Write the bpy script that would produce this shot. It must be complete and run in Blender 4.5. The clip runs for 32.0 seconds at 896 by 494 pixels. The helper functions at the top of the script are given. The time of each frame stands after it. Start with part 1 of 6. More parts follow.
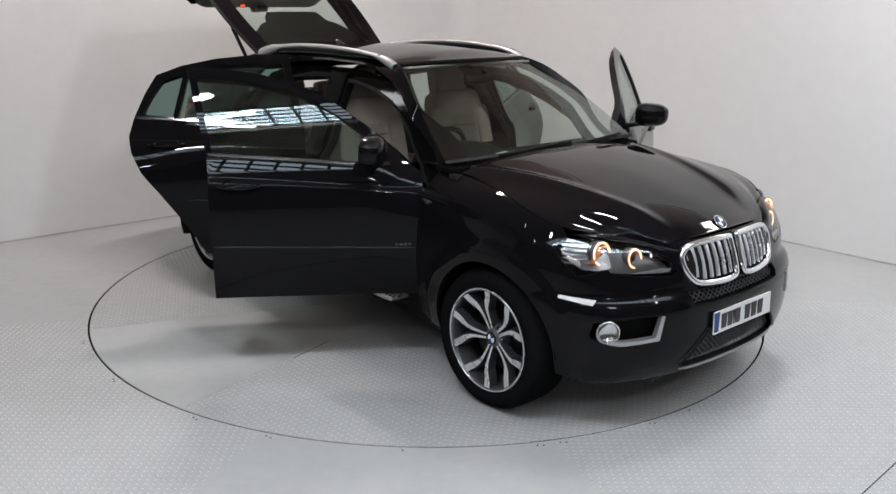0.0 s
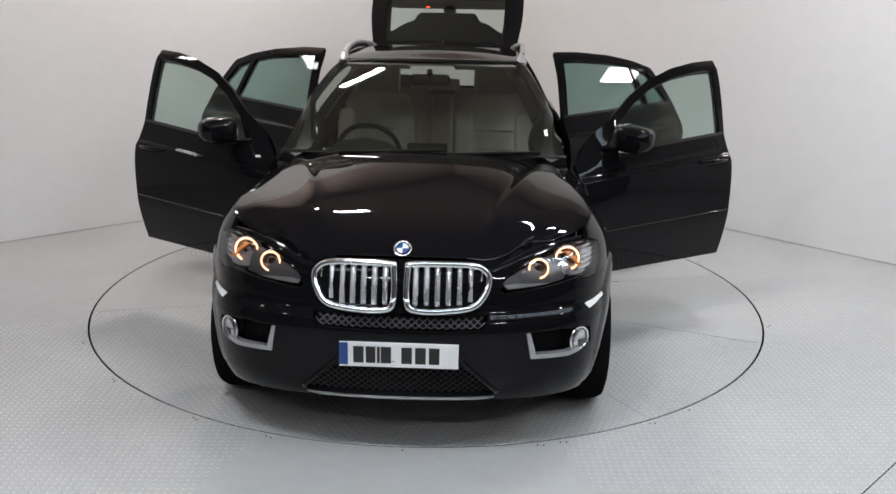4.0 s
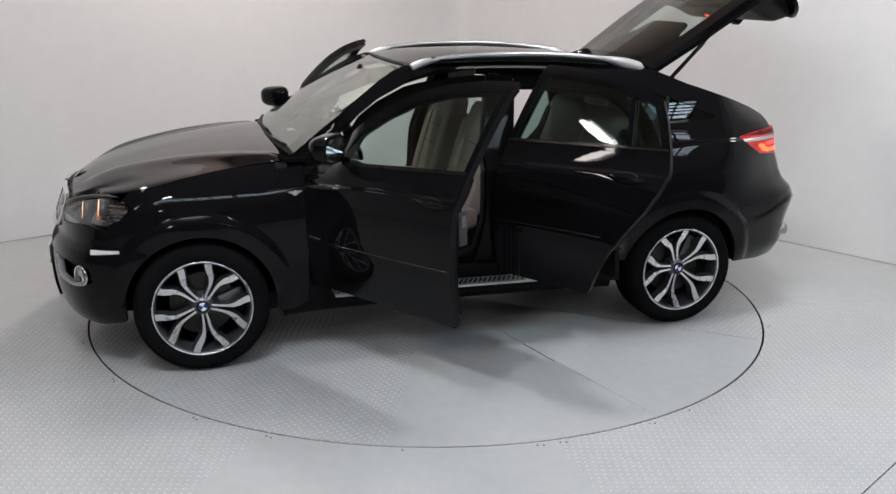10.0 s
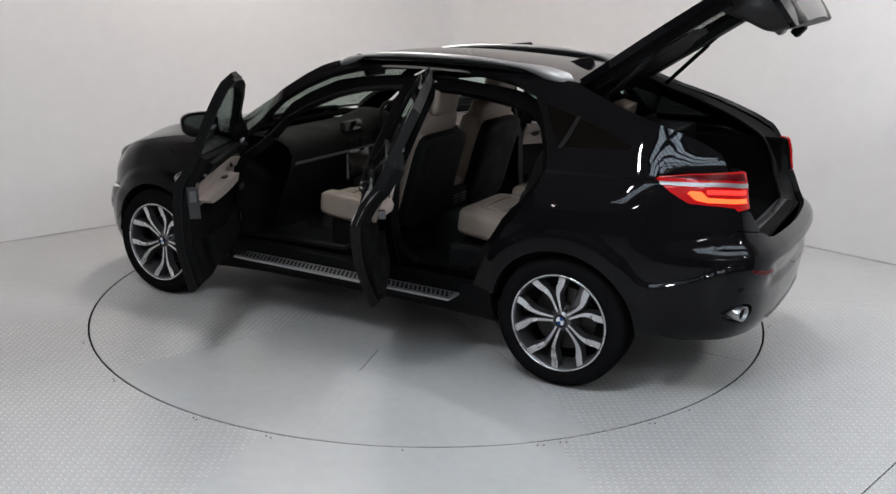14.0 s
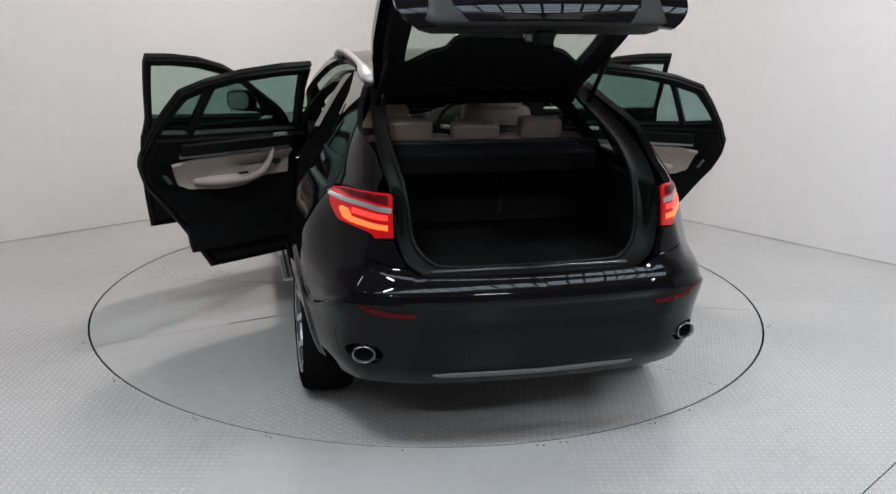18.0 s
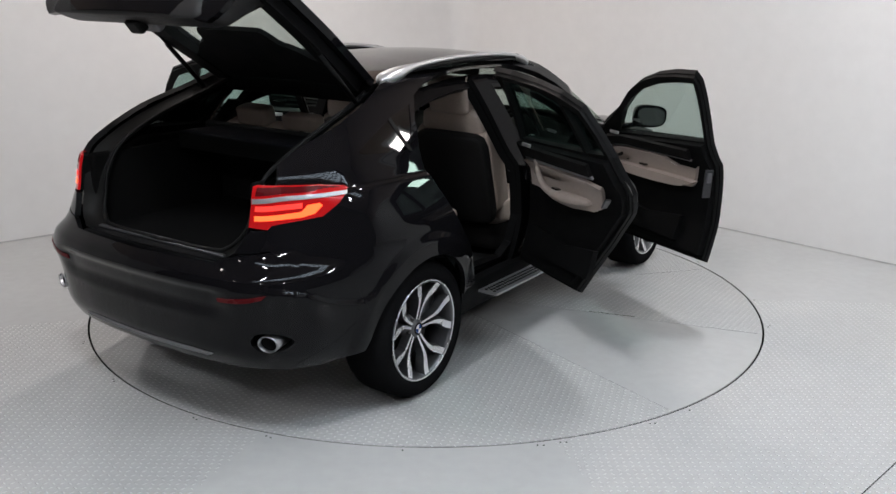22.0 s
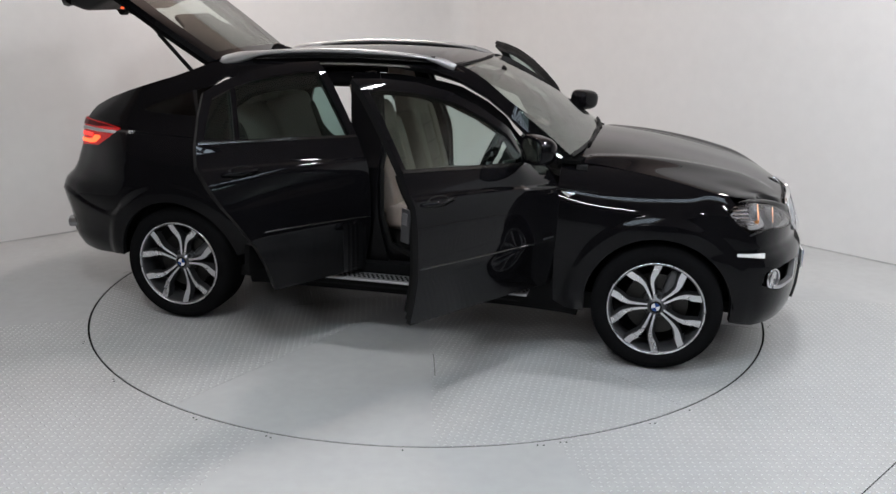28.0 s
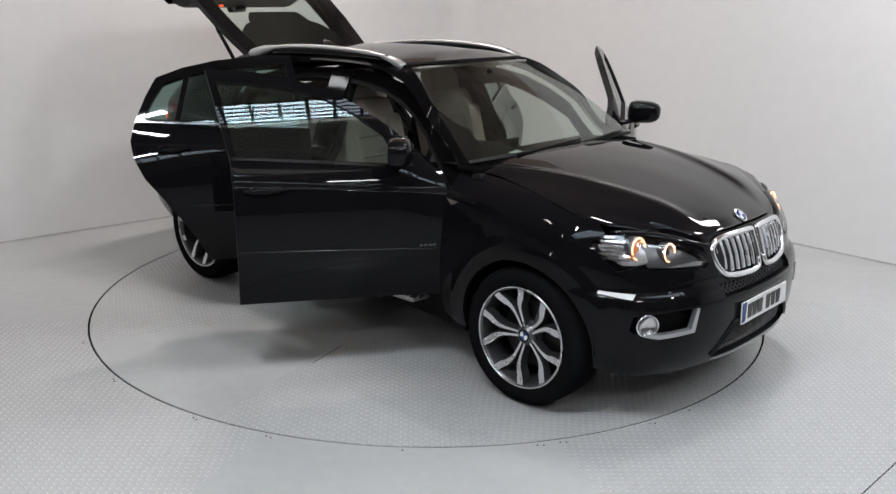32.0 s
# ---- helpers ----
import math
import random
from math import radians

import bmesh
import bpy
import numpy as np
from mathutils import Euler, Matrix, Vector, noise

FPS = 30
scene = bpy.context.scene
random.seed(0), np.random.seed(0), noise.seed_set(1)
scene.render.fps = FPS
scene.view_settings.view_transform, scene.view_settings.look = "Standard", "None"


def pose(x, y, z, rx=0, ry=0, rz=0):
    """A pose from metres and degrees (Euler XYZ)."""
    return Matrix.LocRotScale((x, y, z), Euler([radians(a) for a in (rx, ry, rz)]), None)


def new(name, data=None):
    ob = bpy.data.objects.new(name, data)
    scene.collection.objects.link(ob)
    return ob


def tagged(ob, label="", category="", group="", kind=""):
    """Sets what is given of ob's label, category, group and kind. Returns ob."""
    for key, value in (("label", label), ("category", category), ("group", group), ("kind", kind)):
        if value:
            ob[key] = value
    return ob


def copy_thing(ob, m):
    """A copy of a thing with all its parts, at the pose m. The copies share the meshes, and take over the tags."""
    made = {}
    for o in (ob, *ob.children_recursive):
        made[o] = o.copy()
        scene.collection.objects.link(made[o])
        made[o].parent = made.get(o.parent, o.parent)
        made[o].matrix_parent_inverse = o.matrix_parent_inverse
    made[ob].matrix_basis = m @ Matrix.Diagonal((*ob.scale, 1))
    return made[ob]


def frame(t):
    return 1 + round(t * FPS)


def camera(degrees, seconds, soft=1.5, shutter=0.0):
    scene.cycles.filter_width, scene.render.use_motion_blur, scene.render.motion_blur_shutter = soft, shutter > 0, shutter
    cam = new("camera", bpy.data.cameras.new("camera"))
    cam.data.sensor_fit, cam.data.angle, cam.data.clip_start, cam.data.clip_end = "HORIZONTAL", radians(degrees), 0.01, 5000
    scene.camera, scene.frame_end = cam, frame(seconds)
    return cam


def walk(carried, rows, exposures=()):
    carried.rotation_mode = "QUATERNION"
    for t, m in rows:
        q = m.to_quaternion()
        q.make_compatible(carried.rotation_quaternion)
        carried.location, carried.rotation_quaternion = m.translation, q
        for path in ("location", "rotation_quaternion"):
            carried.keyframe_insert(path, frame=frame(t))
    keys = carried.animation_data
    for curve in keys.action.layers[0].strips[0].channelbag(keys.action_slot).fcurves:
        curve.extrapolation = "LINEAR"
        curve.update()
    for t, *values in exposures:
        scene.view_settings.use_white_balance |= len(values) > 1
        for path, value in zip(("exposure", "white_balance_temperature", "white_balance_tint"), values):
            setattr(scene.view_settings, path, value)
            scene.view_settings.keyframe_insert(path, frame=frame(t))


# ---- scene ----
import functools
from mathutils.geometry import delaunay_2d_cdt

# camera: fixed on a stand in front of a turning platform
cam = camera(52.67, 32.0, soft=1.5)
EYE = pose(0, -6.033, 2.059, 74.02, 0, -1.22) @ pose(0, 0, 0, 0, 0, 0.948)
walk(cam, [(0, EYE), (32, EYE)], exposures=[(0, 0.06), (32, 0.06)])

TABLE_R = 2.234
# the platform's turn, second by second
TURN = [(0, 220.66), (0.5, 217.4), (1, 212.2), (2, 200.3), (3, 188.3), (4, 176.4), (5, 164.5), (6, 152.65), (7, 141.0), (8, 129.2), (9, 117.45),
        (10, 105.9), (11, 94.0), (12, 82.3), (13, 71.0), (14, 59.45), (15, 47.75), (16, 36.0), (17, 24.1), (18, 12.35), (19, 0.5), (20, -11.3),
        (21, -23.35), (22, -35.4), (23, -47.0), (24, -58.6), (25, -70.0), (26, -81.5), (27, -93.2), (28, -104.95), (29, -116.1), (30, -127.4),
        (30.5, -131.3), (31, -133.4), (31.5, -133.85), (32, -133.85)]
CAR_OFF = (-0.021, 0.089)


def bisect_right(values, x):
    lo, hi = 0, len(values)
    while lo < hi:
        mid = (lo + hi) // 2
        if x < values[mid]:
            hi = mid
        else:
            lo = mid + 1
    return lo


# ---- light ----
world = bpy.data.worlds.new("world")
scene.world = world
world.use_nodes = True
sky = world.node_tree.nodes.new("ShaderNodeTexSky")
sky.sky_type, sky.sun_disc = "NISHITA", False
sky.sun_elevation, sky.sun_rotation = radians(35), radians(200)
world.node_tree.links.new(sky.outputs[0], world.node_tree.nodes["Background"].inputs[0])
world.node_tree.nodes["Background"].inputs[1].default_value = 0.08

CEIL = 4.6


def panel_light(x, y, z, length, width, angle, tilt, watts, color):
    """A compact luminaire; tilt leans its face out of the level about its long side."""
    data = bpy.data.lights.new("flood_light", "AREA")
    data.shape, data.size, data.size_y, data.energy, data.color = "RECTANGLE", length, width, watts * 1.15, color
    ob = new("flood_light", data)
    ob.matrix_world = pose(x, y, z, 0, 0, angle) @ pose(0, 0, 0, tilt, 0, 0) @ pose(0, 0, -0.16)
    return ob


WARM, COOL = (1.0, 0.905, 0.87), (0.945, 0.965, 1.0)
# x, y, z, length, width, turn, tilt, watts, colour
LAMPS = [(-3.6, -1.9, CEIL, 0.75, 0.11, 40, 0, 7, WARM), (-1.1, 1.5, CEIL, 0.75, 0.11, 40, 0, 74, WARM), (2.0, -0.4, CEIL, 0.75, 0.11, -48, 0, 64, COOL),
         (4.9, -3.6, CEIL, 0.75, 0.11, -48, 0, 72, COOL), (-4.6, -5.0, CEIL, 0.75, 0.11, 40, 0, 8, WARM), (-1.2, -4.0, CEIL, 0.75, 0.11, 42, 0, 82, COOL),
         (-1.6, -7.6, CEIL, 0.75, 0.11, 0, 0, 62, COOL), (2.6, -7.2, CEIL, 0.75, 0.11, 0, 0, 62, COOL),
         (-3.35, 0.75, 3.45, 0.34, 0.24, 40, -38, 6, COOL), (3.75, 0.3, 3.3, 0.34, 0.24, -47, -38, 14, WARM)]
for lamp in LAMPS:
    panel_light(*lamp)


# ---- materials ----
def socket(node, name):
    return node.inputs[name]


def mat(name, color, rough=0.5, metal=0.0, coat=0.0, vary=0.12, scale=6.0, fine=60.0, bump=0.0, bump_scale=200.0, emit=None, power=0.0, trans=0.0, alpha=1.0, spec=0.5, rvary=0.08):
    m = bpy.data.materials.new(name)
    m.use_nodes = True
    nt = m.node_tree
    b = nt.nodes["Principled BSDF"]
    socket(b, "Roughness").default_value, socket(b, "Metallic").default_value = rough, metal
    socket(b, "Coat Weight").default_value, socket(b, "Coat Roughness").default_value = coat, 0.03
    socket(b, "Specular IOR Level").default_value = spec
    socket(b, "Transmission Weight").default_value, socket(b, "Alpha").default_value = trans, alpha
    socket(b, "Base Color").default_value = (*color, 1)
    if vary:
        tex = nt.nodes.new("ShaderNodeTexCoord")
        n1, n2 = nt.nodes.new("ShaderNodeTexNoise"), nt.nodes.new("ShaderNodeTexNoise")
        socket(n1, "Scale").default_value, socket(n2, "Scale").default_value = scale, fine
        socket(n1, "Detail").default_value = socket(n2, "Detail").default_value = 4
        mixer = nt.nodes.new("ShaderNodeMath")
        mixer.operation = "ADD"
        ramp = nt.nodes.new("ShaderNodeMapRange")
        socket(ramp, "From Min").default_value, socket(ramp, "From Max").default_value = 0.6, 1.4
        socket(ramp, "To Min").default_value, socket(ramp, "To Max").default_value = 1 - vary, 1 + vary
        mul = nt.nodes.new("ShaderNodeMix")
        mul.data_type, mul.blend_type = "RGBA", "MULTIPLY"
        mul.inputs[0].default_value = 1.0
        mul.inputs[6].default_value = (*color, 1)
        for n in (n1, n2):
            nt.links.new(tex.outputs["Object"], n.inputs["Vector"])
        nt.links.new(n1.outputs[0], mixer.inputs[0])
        nt.links.new(n2.outputs[0], mixer.inputs[1])
        nt.links.new(mixer.outputs[0], ramp.inputs["Value"])
        nt.links.new(ramp.outputs[0], mul.inputs[7])
        nt.links.new(mul.outputs[2], socket(b, "Base Color"))
        if rvary:
            rr = nt.nodes.new("ShaderNodeMapRange")
            socket(rr, "From Min").default_value, socket(rr, "From Max").default_value = 0.3, 0.7
            socket(rr, "To Min").default_value, socket(rr, "To Max").default_value = max(0.0, rough - rvary), min(1, rough + rvary)
            nt.links.new(n1.outputs[0], rr.inputs["Value"])
            nt.links.new(rr.outputs[0], socket(b, "Roughness"))
        if bump:
            n3, bp = nt.nodes.new("ShaderNodeTexNoise"), nt.nodes.new("ShaderNodeBump")
            socket(n3, "Scale").default_value = bump_scale
            socket(bp, "Strength").default_value, socket(bp, "Distance").default_value = bump, 0.002
            nt.links.new(tex.outputs["Object"], n3.inputs["Vector"])
            nt.links.new(n3.outputs[0], bp.inputs["Height"])
            nt.links.new(bp.outputs[0], socket(b, "Normal"))
    if emit:
        socket(b, "Emission Color").default_value, socket(b, "Emission Strength").default_value = (*emit, 1), power
    return m


def glass(name, tint, rough=0.0, mirror_share=0.045):
    """Thin tinted pane: mostly clear, with a mirror share by angle."""
    m = bpy.data.materials.new(name)
    m.use_nodes = True
    nt = m.node_tree
    nt.nodes.clear()
    out, mix, tr, gl, fr = (nt.nodes.new("ShaderNode" + k) for k in ("OutputMaterial", "MixShader", "BsdfTransparent", "BsdfGlossy", "LayerWeight"))
    tr.inputs[0].default_value = (*tint, 1)
    gl.inputs["Roughness"].default_value = rough
    fr.inputs[0].default_value = 0.5
    power, scaled = nt.nodes.new("ShaderNodeMath"), nt.nodes.new("ShaderNodeMath")
    power.operation, scaled.operation = "POWER", "MULTIPLY_ADD"
    power.inputs[1].default_value = 4.5
    scaled.inputs[1].default_value, scaled.inputs[2].default_value = 0.9, mirror_share
    nt.links.new(fr.outputs["Facing"], power.inputs[0])
    nt.links.new(power.outputs[0], scaled.inputs[0])
    nt.links.new(scaled.outputs[0], mix.inputs[0])
    nt.links.new(tr.outputs[0], mix.inputs[1])
    nt.links.new(gl.outputs[0], mix.inputs[2])
    nt.links.new(mix.outputs[0], out.inputs[0])
    return m


def lacquer(name, color, rough=0.014, head_on=0.019, rise=4.2):
    """Black car paint: a dark base under a clear gloss whose mirror share rises towards grazing views."""
    m = mat(name, color, 0.5, vary=0.15, scale=3, fine=900, spec=0.0, rvary=0.0)
    nt = m.node_tree
    base, out = nt.nodes["Principled BSDF"], nt.nodes["Material Output"]
    mix, gl, fr = (nt.nodes.new("ShaderNode" + k) for k in ("MixShader", "BsdfGlossy", "LayerWeight"))
    gl.inputs["Roughness"].default_value = rough
    fr.inputs[0].default_value = 0.5
    power, total = nt.nodes.new("ShaderNodeMath"), nt.nodes.new("ShaderNodeMath")
    power.operation, total.operation, total.use_clamp = "POWER", "ADD", True
    power.inputs[1].default_value, total.inputs[1].default_value = rise, head_on
    nt.links.new(fr.outputs["Facing"], power.inputs[0])
    nt.links.new(power.outputs[0], total.inputs[0])
    nt.links.new(total.outputs[0], mix.inputs[0])
    nt.links.new(base.outputs[0], mix.inputs[1])
    nt.links.new(gl.outputs[0], mix.inputs[2])
    nt.links.new(mix.outputs[0], out.inputs[0])
    return m


PAINT = lacquer("black_paint", (0.0044, 0.0042, 0.0050))
FRAME = lacquer("satin_black_frame", (0.0036, 0.0034, 0.0038), 0.07, 0.010, 6.5)
EDGE = mat("black_panel_edge", (0.004, 0.004, 0.0044), 0.5, vary=0.1, spec=0.12)
DOOR_TRIM = mat("black_door_lining", (0.004, 0.004, 0.0042), 0.7, spec=0.08, vary=0.2, bump=0.2, bump_scale=700)
GATE_TRIM = mat("charcoal_gate_lining", (0.014, 0.0135, 0.014), 0.5, spec=0.3, vary=0.2, bump=0.2, bump_scale=700)
BLACK_TRIM = mat("black_plastic", (0.008, 0.008, 0.0085), 0.6, spec=0.05, vary=0.2, bump=0.2, bump_scale=900)
RUBBER = mat("tyre_rubber", (0.008, 0.008, 0.0085), 0.85, spec=0.0, vary=0.2, bump=0.2, bump_scale=300)
GASKET = mat("black_seal", (0.006, 0.006, 0.006), 0.5, vary=0.1, spec=0.1)
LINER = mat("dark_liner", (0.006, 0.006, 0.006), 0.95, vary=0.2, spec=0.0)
CARPET = mat("black_carpet", (0.022, 0.022, 0.0225), 1.0, spec=0.05, vary=0.25, bump=0.5, bump_scale=1200)
CHROME = mat("chrome", (0.82, 0.82, 0.84), 0.16, 1.0, vary=0.05, rvary=0.04)
SATIN = mat("satin_aluminium", (0.47, 0.47, 0.48), 0.38, 0.75, vary=0.06)
SILVER = mat("machined_alloy", (0.72, 0.72, 0.74), 0.30, 0.8, vary=0.08)
DARK_ALLOY = mat("grey_alloy", (0.14, 0.14, 0.147), 0.36, 0.75, vary=0.1)
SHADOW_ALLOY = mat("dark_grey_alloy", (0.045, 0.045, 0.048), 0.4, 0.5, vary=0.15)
IRON = mat("brake_iron", (0.05, 0.048, 0.046), 0.45, 0.9, vary=0.15)
LEATHER = mat("beige_leather", (0.335, 0.28, 0.248), 0.5, vary=0.1, scale=9, bump=0.35, bump_scale=500)
DARK_LEATHER = mat("black_leather", (0.009, 0.0085, 0.0085), 0.6, spec=0.08, vary=0.2, bump=0.3, bump_scale=500)
SEAT = mat("beige_seat_leather", (0.26, 0.21, 0.18), 0.5, vary=0.12, scale=9, bump=0.35, bump_scale=500)
SEAT_PERF = mat("perforated_leather", (0.21, 0.168, 0.145), 0.6, vary=0.15, scale=9, bump=0.7, bump_scale=260)
SPEAKER = mat("speaker_cloth", (0.010, 0.007, 0.0065), 0.7, vary=0.2)
SEAM = mat("brown_stitching", (0.07, 0.052, 0.043), 0.8, vary=0.1)
HEADLINER = mat("grey_headliner", (0.22, 0.205, 0.19), 0.9, vary=0.08)
PIPE = mat("dull_steel_pipe", (0.38, 0.38, 0.39), 0.3, 1.0, vary=0.1)
PIANO = mat("gloss_black_trim", (0.008, 0.008, 0.008), 0.12, vary=0.05, coat=0.6)
SIDE_GLASS = glass("rear_side_glass", (0.52, 0.64, 0.61), mirror_share=0.055)
FRONT_GLASS = glass("front_side_glass", (0.74, 0.82, 0.79), mirror_share=0.055)
HATCH_GLASS = glass("tailgate_glass", (0.84, 0.89, 0.86))
DARK_GLASS = glass("dark_glass", (0.09, 0.10, 0.10))
CLEAR_GLASS = glass("windscreen_glass", (0.77, 0.83, 0.79), mirror_share=0.078)
LENS = glass("clear_lens", (0.93, 0.93, 0.93))
MIRROR = mat("mirror", (0.85, 0.88, 0.87), 0.02, 1.0, vary=0)
WHITE_PLATE = mat("white_plate", (0.75, 0.75, 0.75), 0.35, vary=0.04)
PLATE_INK = mat("plate_black", (0.012, 0.012, 0.012), 0.4, vary=0.05)
BLUE = mat("blue_enamel", (0.012, 0.055, 0.22), 0.25, vary=0.05)
WHITE = mat("white_enamel", (0.75, 0.76, 0.78), 0.25, vary=0.04)
REFLECTOR = mat("lamp_reflector", (0.52, 0.52, 0.54), 0.26, 0.85, vary=0.1, bump=1.0, bump_scale=38)
RED_LENS = mat("red_lens", (0.24, 0.004, 0.006), 0.2, vary=0.1, coat=0.5, spec=0.2, emit=(1, 0.012, 0.012), power=0.2)
RED_DARK = mat("red_reflector", (0.085, 0.003, 0.005), 0.3, vary=0.1, spec=0.12)
RED_SOFT = mat("red_lamp_soft", (0.7, 0.04, 0.03), 0.3, vary=0, emit=(1.0, 0.035, 0.025), power=1.1)
RED_GLOW = mat("red_lamp", (0.8, 0.05, 0.02), 0.3, vary=0, emit=(1.0, 0.10, 0.022), power=2.4)
AMBER = mat("amber_lens", (0.6, 0.22, 0.05), 0.2, vary=0.1, coat=1.0)
HALO = mat("halo_ring", (1, 0.6, 0.3), 0.3, vary=0, emit=(1.0, 0.50, 0.29), power=2.8)
LAMP_WHITE = mat("tube_glow", (1, 1, 1), 0.4, vary=0, emit=(1, 0.98, 0.95), power=9.0)


# ---- mesh helpers ----
def finish(name, verts, faces, material, parent=None, label="", normals=None, smooth=True, origin=(0, 0, 0), mats=None, slots=None):
    me = bpy.data.meshes.new(name)
    o = Vector(origin)
    me.from_pydata([Vector(v) - o for v in verts], [], faces)
    for m in (mats or [material]):
        me.materials.append(m)
    if slots:
        me.polygons.foreach_set("material_index", slots)
    me.polygons.foreach_set("use_smooth", [smooth] * len(me.polygons))
    me.update()
    if normals:
        me.normals_split_custom_set_from_vertices([tuple(n) for n in normals])
    ob = new(name, me)
    if parent:
        ob.parent = parent
    if label:
        tagged(ob, label)
    return ob


def part(name, bm, material, parent, label="", smooth=False, origin=(0, 0, 0)):
    me = bpy.data.meshes.new(name)
    if any(origin):
        bmesh.ops.translate(bm, vec=-Vector(origin), verts=bm.verts)
    bm.to_mesh(me)
    bm.free()
    me.materials.append(material)
    me.polygons.foreach_set("use_smooth", [smooth] * len(me.polygons))
    ob = new(name, me)
    if parent:
        ob.parent = parent
    if label:
        tagged(ob, label)
    return ob


def box_bm(cx, cy, cz, sx, sy, sz, bevel=0.0, m=None, segs=2, bm=None):
    bm = bm or bmesh.new()
    made = bmesh.ops.create_cube(bm, size=1.0, matrix=Matrix.Translation((cx, cy, cz)) @ (m or Matrix()) @ Matrix.Diagonal((sx, sy, sz, 1)))
    if bevel:
        edges = list({e for v in made["verts"] for e in v.link_edges})
        bmesh.ops.bevel(bm, geom=edges, offset=bevel, segments=segs, profile=0.5, affect="EDGES")
    return bm


def revolve_bm(profile, n=48, axis="x", m=None, bm=None, close=False):
    """A ring of (along, radius) points turned about an axis."""
    bm = bm or bmesh.new()
    rings = []
    for a, r in profile:
        ring = []
        for i in range(n):
            t = 2 * math.pi * i / n
            p = {"x": (a, r * math.cos(t), r * math.sin(t)), "y": (r * math.cos(t), a, r * math.sin(t)), "z": (r * math.cos(t), r * math.sin(t), a)}[axis]
            ring.append(bm.verts.new((m @ Vector(p)) if m else p))
        rings.append(ring)
    pairs = list(zip(rings, rings[1:])) + ([(rings[-1], rings[0])] if close else [])
    for p, q in pairs:
        for i in range(n):
            bm.faces.new((p[i], p[(i + 1) % n], q[(i + 1) % n], q[i]))
    if not close:
        bm.faces.new(rings[0])
        bm.faces.new(rings[-1])
    bmesh.ops.recalc_face_normals(bm, faces=bm.faces)
    return bm


def tube_bm(points, radius, n=8, bm=None, flat=1.0, up=(0, 0, 1)):
    """A bar swept along points; radius may be a function of the share along it."""
    bm = bm or bmesh.new()
    rings = []
    pts = [Vector(p) for p in points]
    for i, p in enumerate(pts):
        d = (pts[min(i + 1, len(pts) - 1)] - pts[max(i - 1, 0)]).normalized()
        a = d.cross(Vector(up)).normalized()
        b = a.cross(d)
        r = radius(i / (len(pts) - 1)) if callable(radius) else radius
        rings.append([bm.verts.new(p + r * (math.cos(2 * math.pi * k / n) * a + flat * math.sin(2 * math.pi * k / n) * b)) for k in range(n)])
    for p, q in zip(rings, rings[1:]):
        for k in range(n):
            bm.faces.new((p[k], p[(k + 1) % n], q[(k + 1) % n], q[k]))
    bm.faces.new(rings[0])
    bm.faces.new(rings[-1])
    bmesh.ops.recalc_face_normals(bm, faces=bm.faces)
    return bm


def spl(pairs):
    """A smooth curve through (x, y) pairs with x rising."""
    xs, ys = [p[0] for p in pairs], [p[1] for p in pairs]
    n = len(xs)
    sec = [(ys[i + 1] - ys[i]) / (xs[i + 1] - xs[i]) for i in range(n - 1)]
    tan = [sec[0]] + [0.0 if sec[i - 1] * sec[i] <= 0 else 2 * sec[i - 1] * sec[i] / (sec[i - 1] + sec[i]) for i in range(1, n - 1)] + [sec[-1]]

    def at(x):
        if x <= xs[0]:
            return ys[0] + (x - xs[0]) * tan[0]
        if x >= xs[-1]:
            return ys[-1] + (x - xs[-1]) * tan[-1]
        i = bisect_right(xs, x) - 1
        h = xs[i + 1] - xs[i]
        t = (x - xs[i]) / h
        return (1 + 2 * t) * (1 - t) ** 2 * ys[i] + t * (1 - t) ** 2 * h * tan[i] + t * t * (3 - 2 * t) * ys[i + 1] + t * t * (t - 1) * h * tan[i + 1]

    return at


def smooth01(a, b, x):
    t = min(1, max(0, (x - a) / (b - a)))
    return t * t * (3 - 2 * t)


def catmull(points, k=8, closed=False):
    """Points joined by a soft curve."""
    out, n = [], len(points)
    for i in range(n if closed else n - 1):
        p = [Vector(points[(i + j) % n]) if closed else Vector(points[min(max(i + j, 0), n - 1)]) for j in (-1, 0, 1, 2)]
        for s in range(k):
            t = s / k
            out.append(0.5 * ((2 * p[1]) + (p[2] - p[0]) * t + (2 * p[0] - 5 * p[1] + 4 * p[2] - p[3]) * t * t + (3 * p[1] - p[0] - 3 * p[2] + p[3]) * t ** 3))
    if not closed:
        out.append(Vector(points[-1]))
    return out


# ---- the body's outer surface: a plan line with a section offset at each height ----
PLAN = catmull([(0, 2.29), (0.22, 2.282), (0.42, 2.252), (0.60, 2.2), (0.75, 2.125), (0.862, 2.02), (0.927, 1.875), (0.953, 1.7), (0.96, 1.5), (0.957, 1.2), (0.955, 0.8),
                (0.955, 0.3), (0.955, -0.3), (0.957, -0.8), (0.966, -1.2), (0.968, -1.5), (0.962, -1.8), (0.93, -2.05), (0.88, -2.23), (0.79, -2.37), (0.64, -2.45),
                (0.42, -2.49), (0.2, -2.505), (0, -2.51)], 12)
U = [0.0]
for p, q in zip(PLAN, PLAN[1:]):
    U.append(U[-1] + (q - p).length)
PLAN_N = []
for i in range(len(PLAN)):
    d = PLAN[min(i + 3, len(PLAN) - 1)] - PLAN[max(i - 3, 0)]
    PLAN_N.append(Vector((-d.y, d.x)).normalized())
PLAN_N[0], PLAN_N[-1] = Vector((0, 1)), Vector((0, -1))
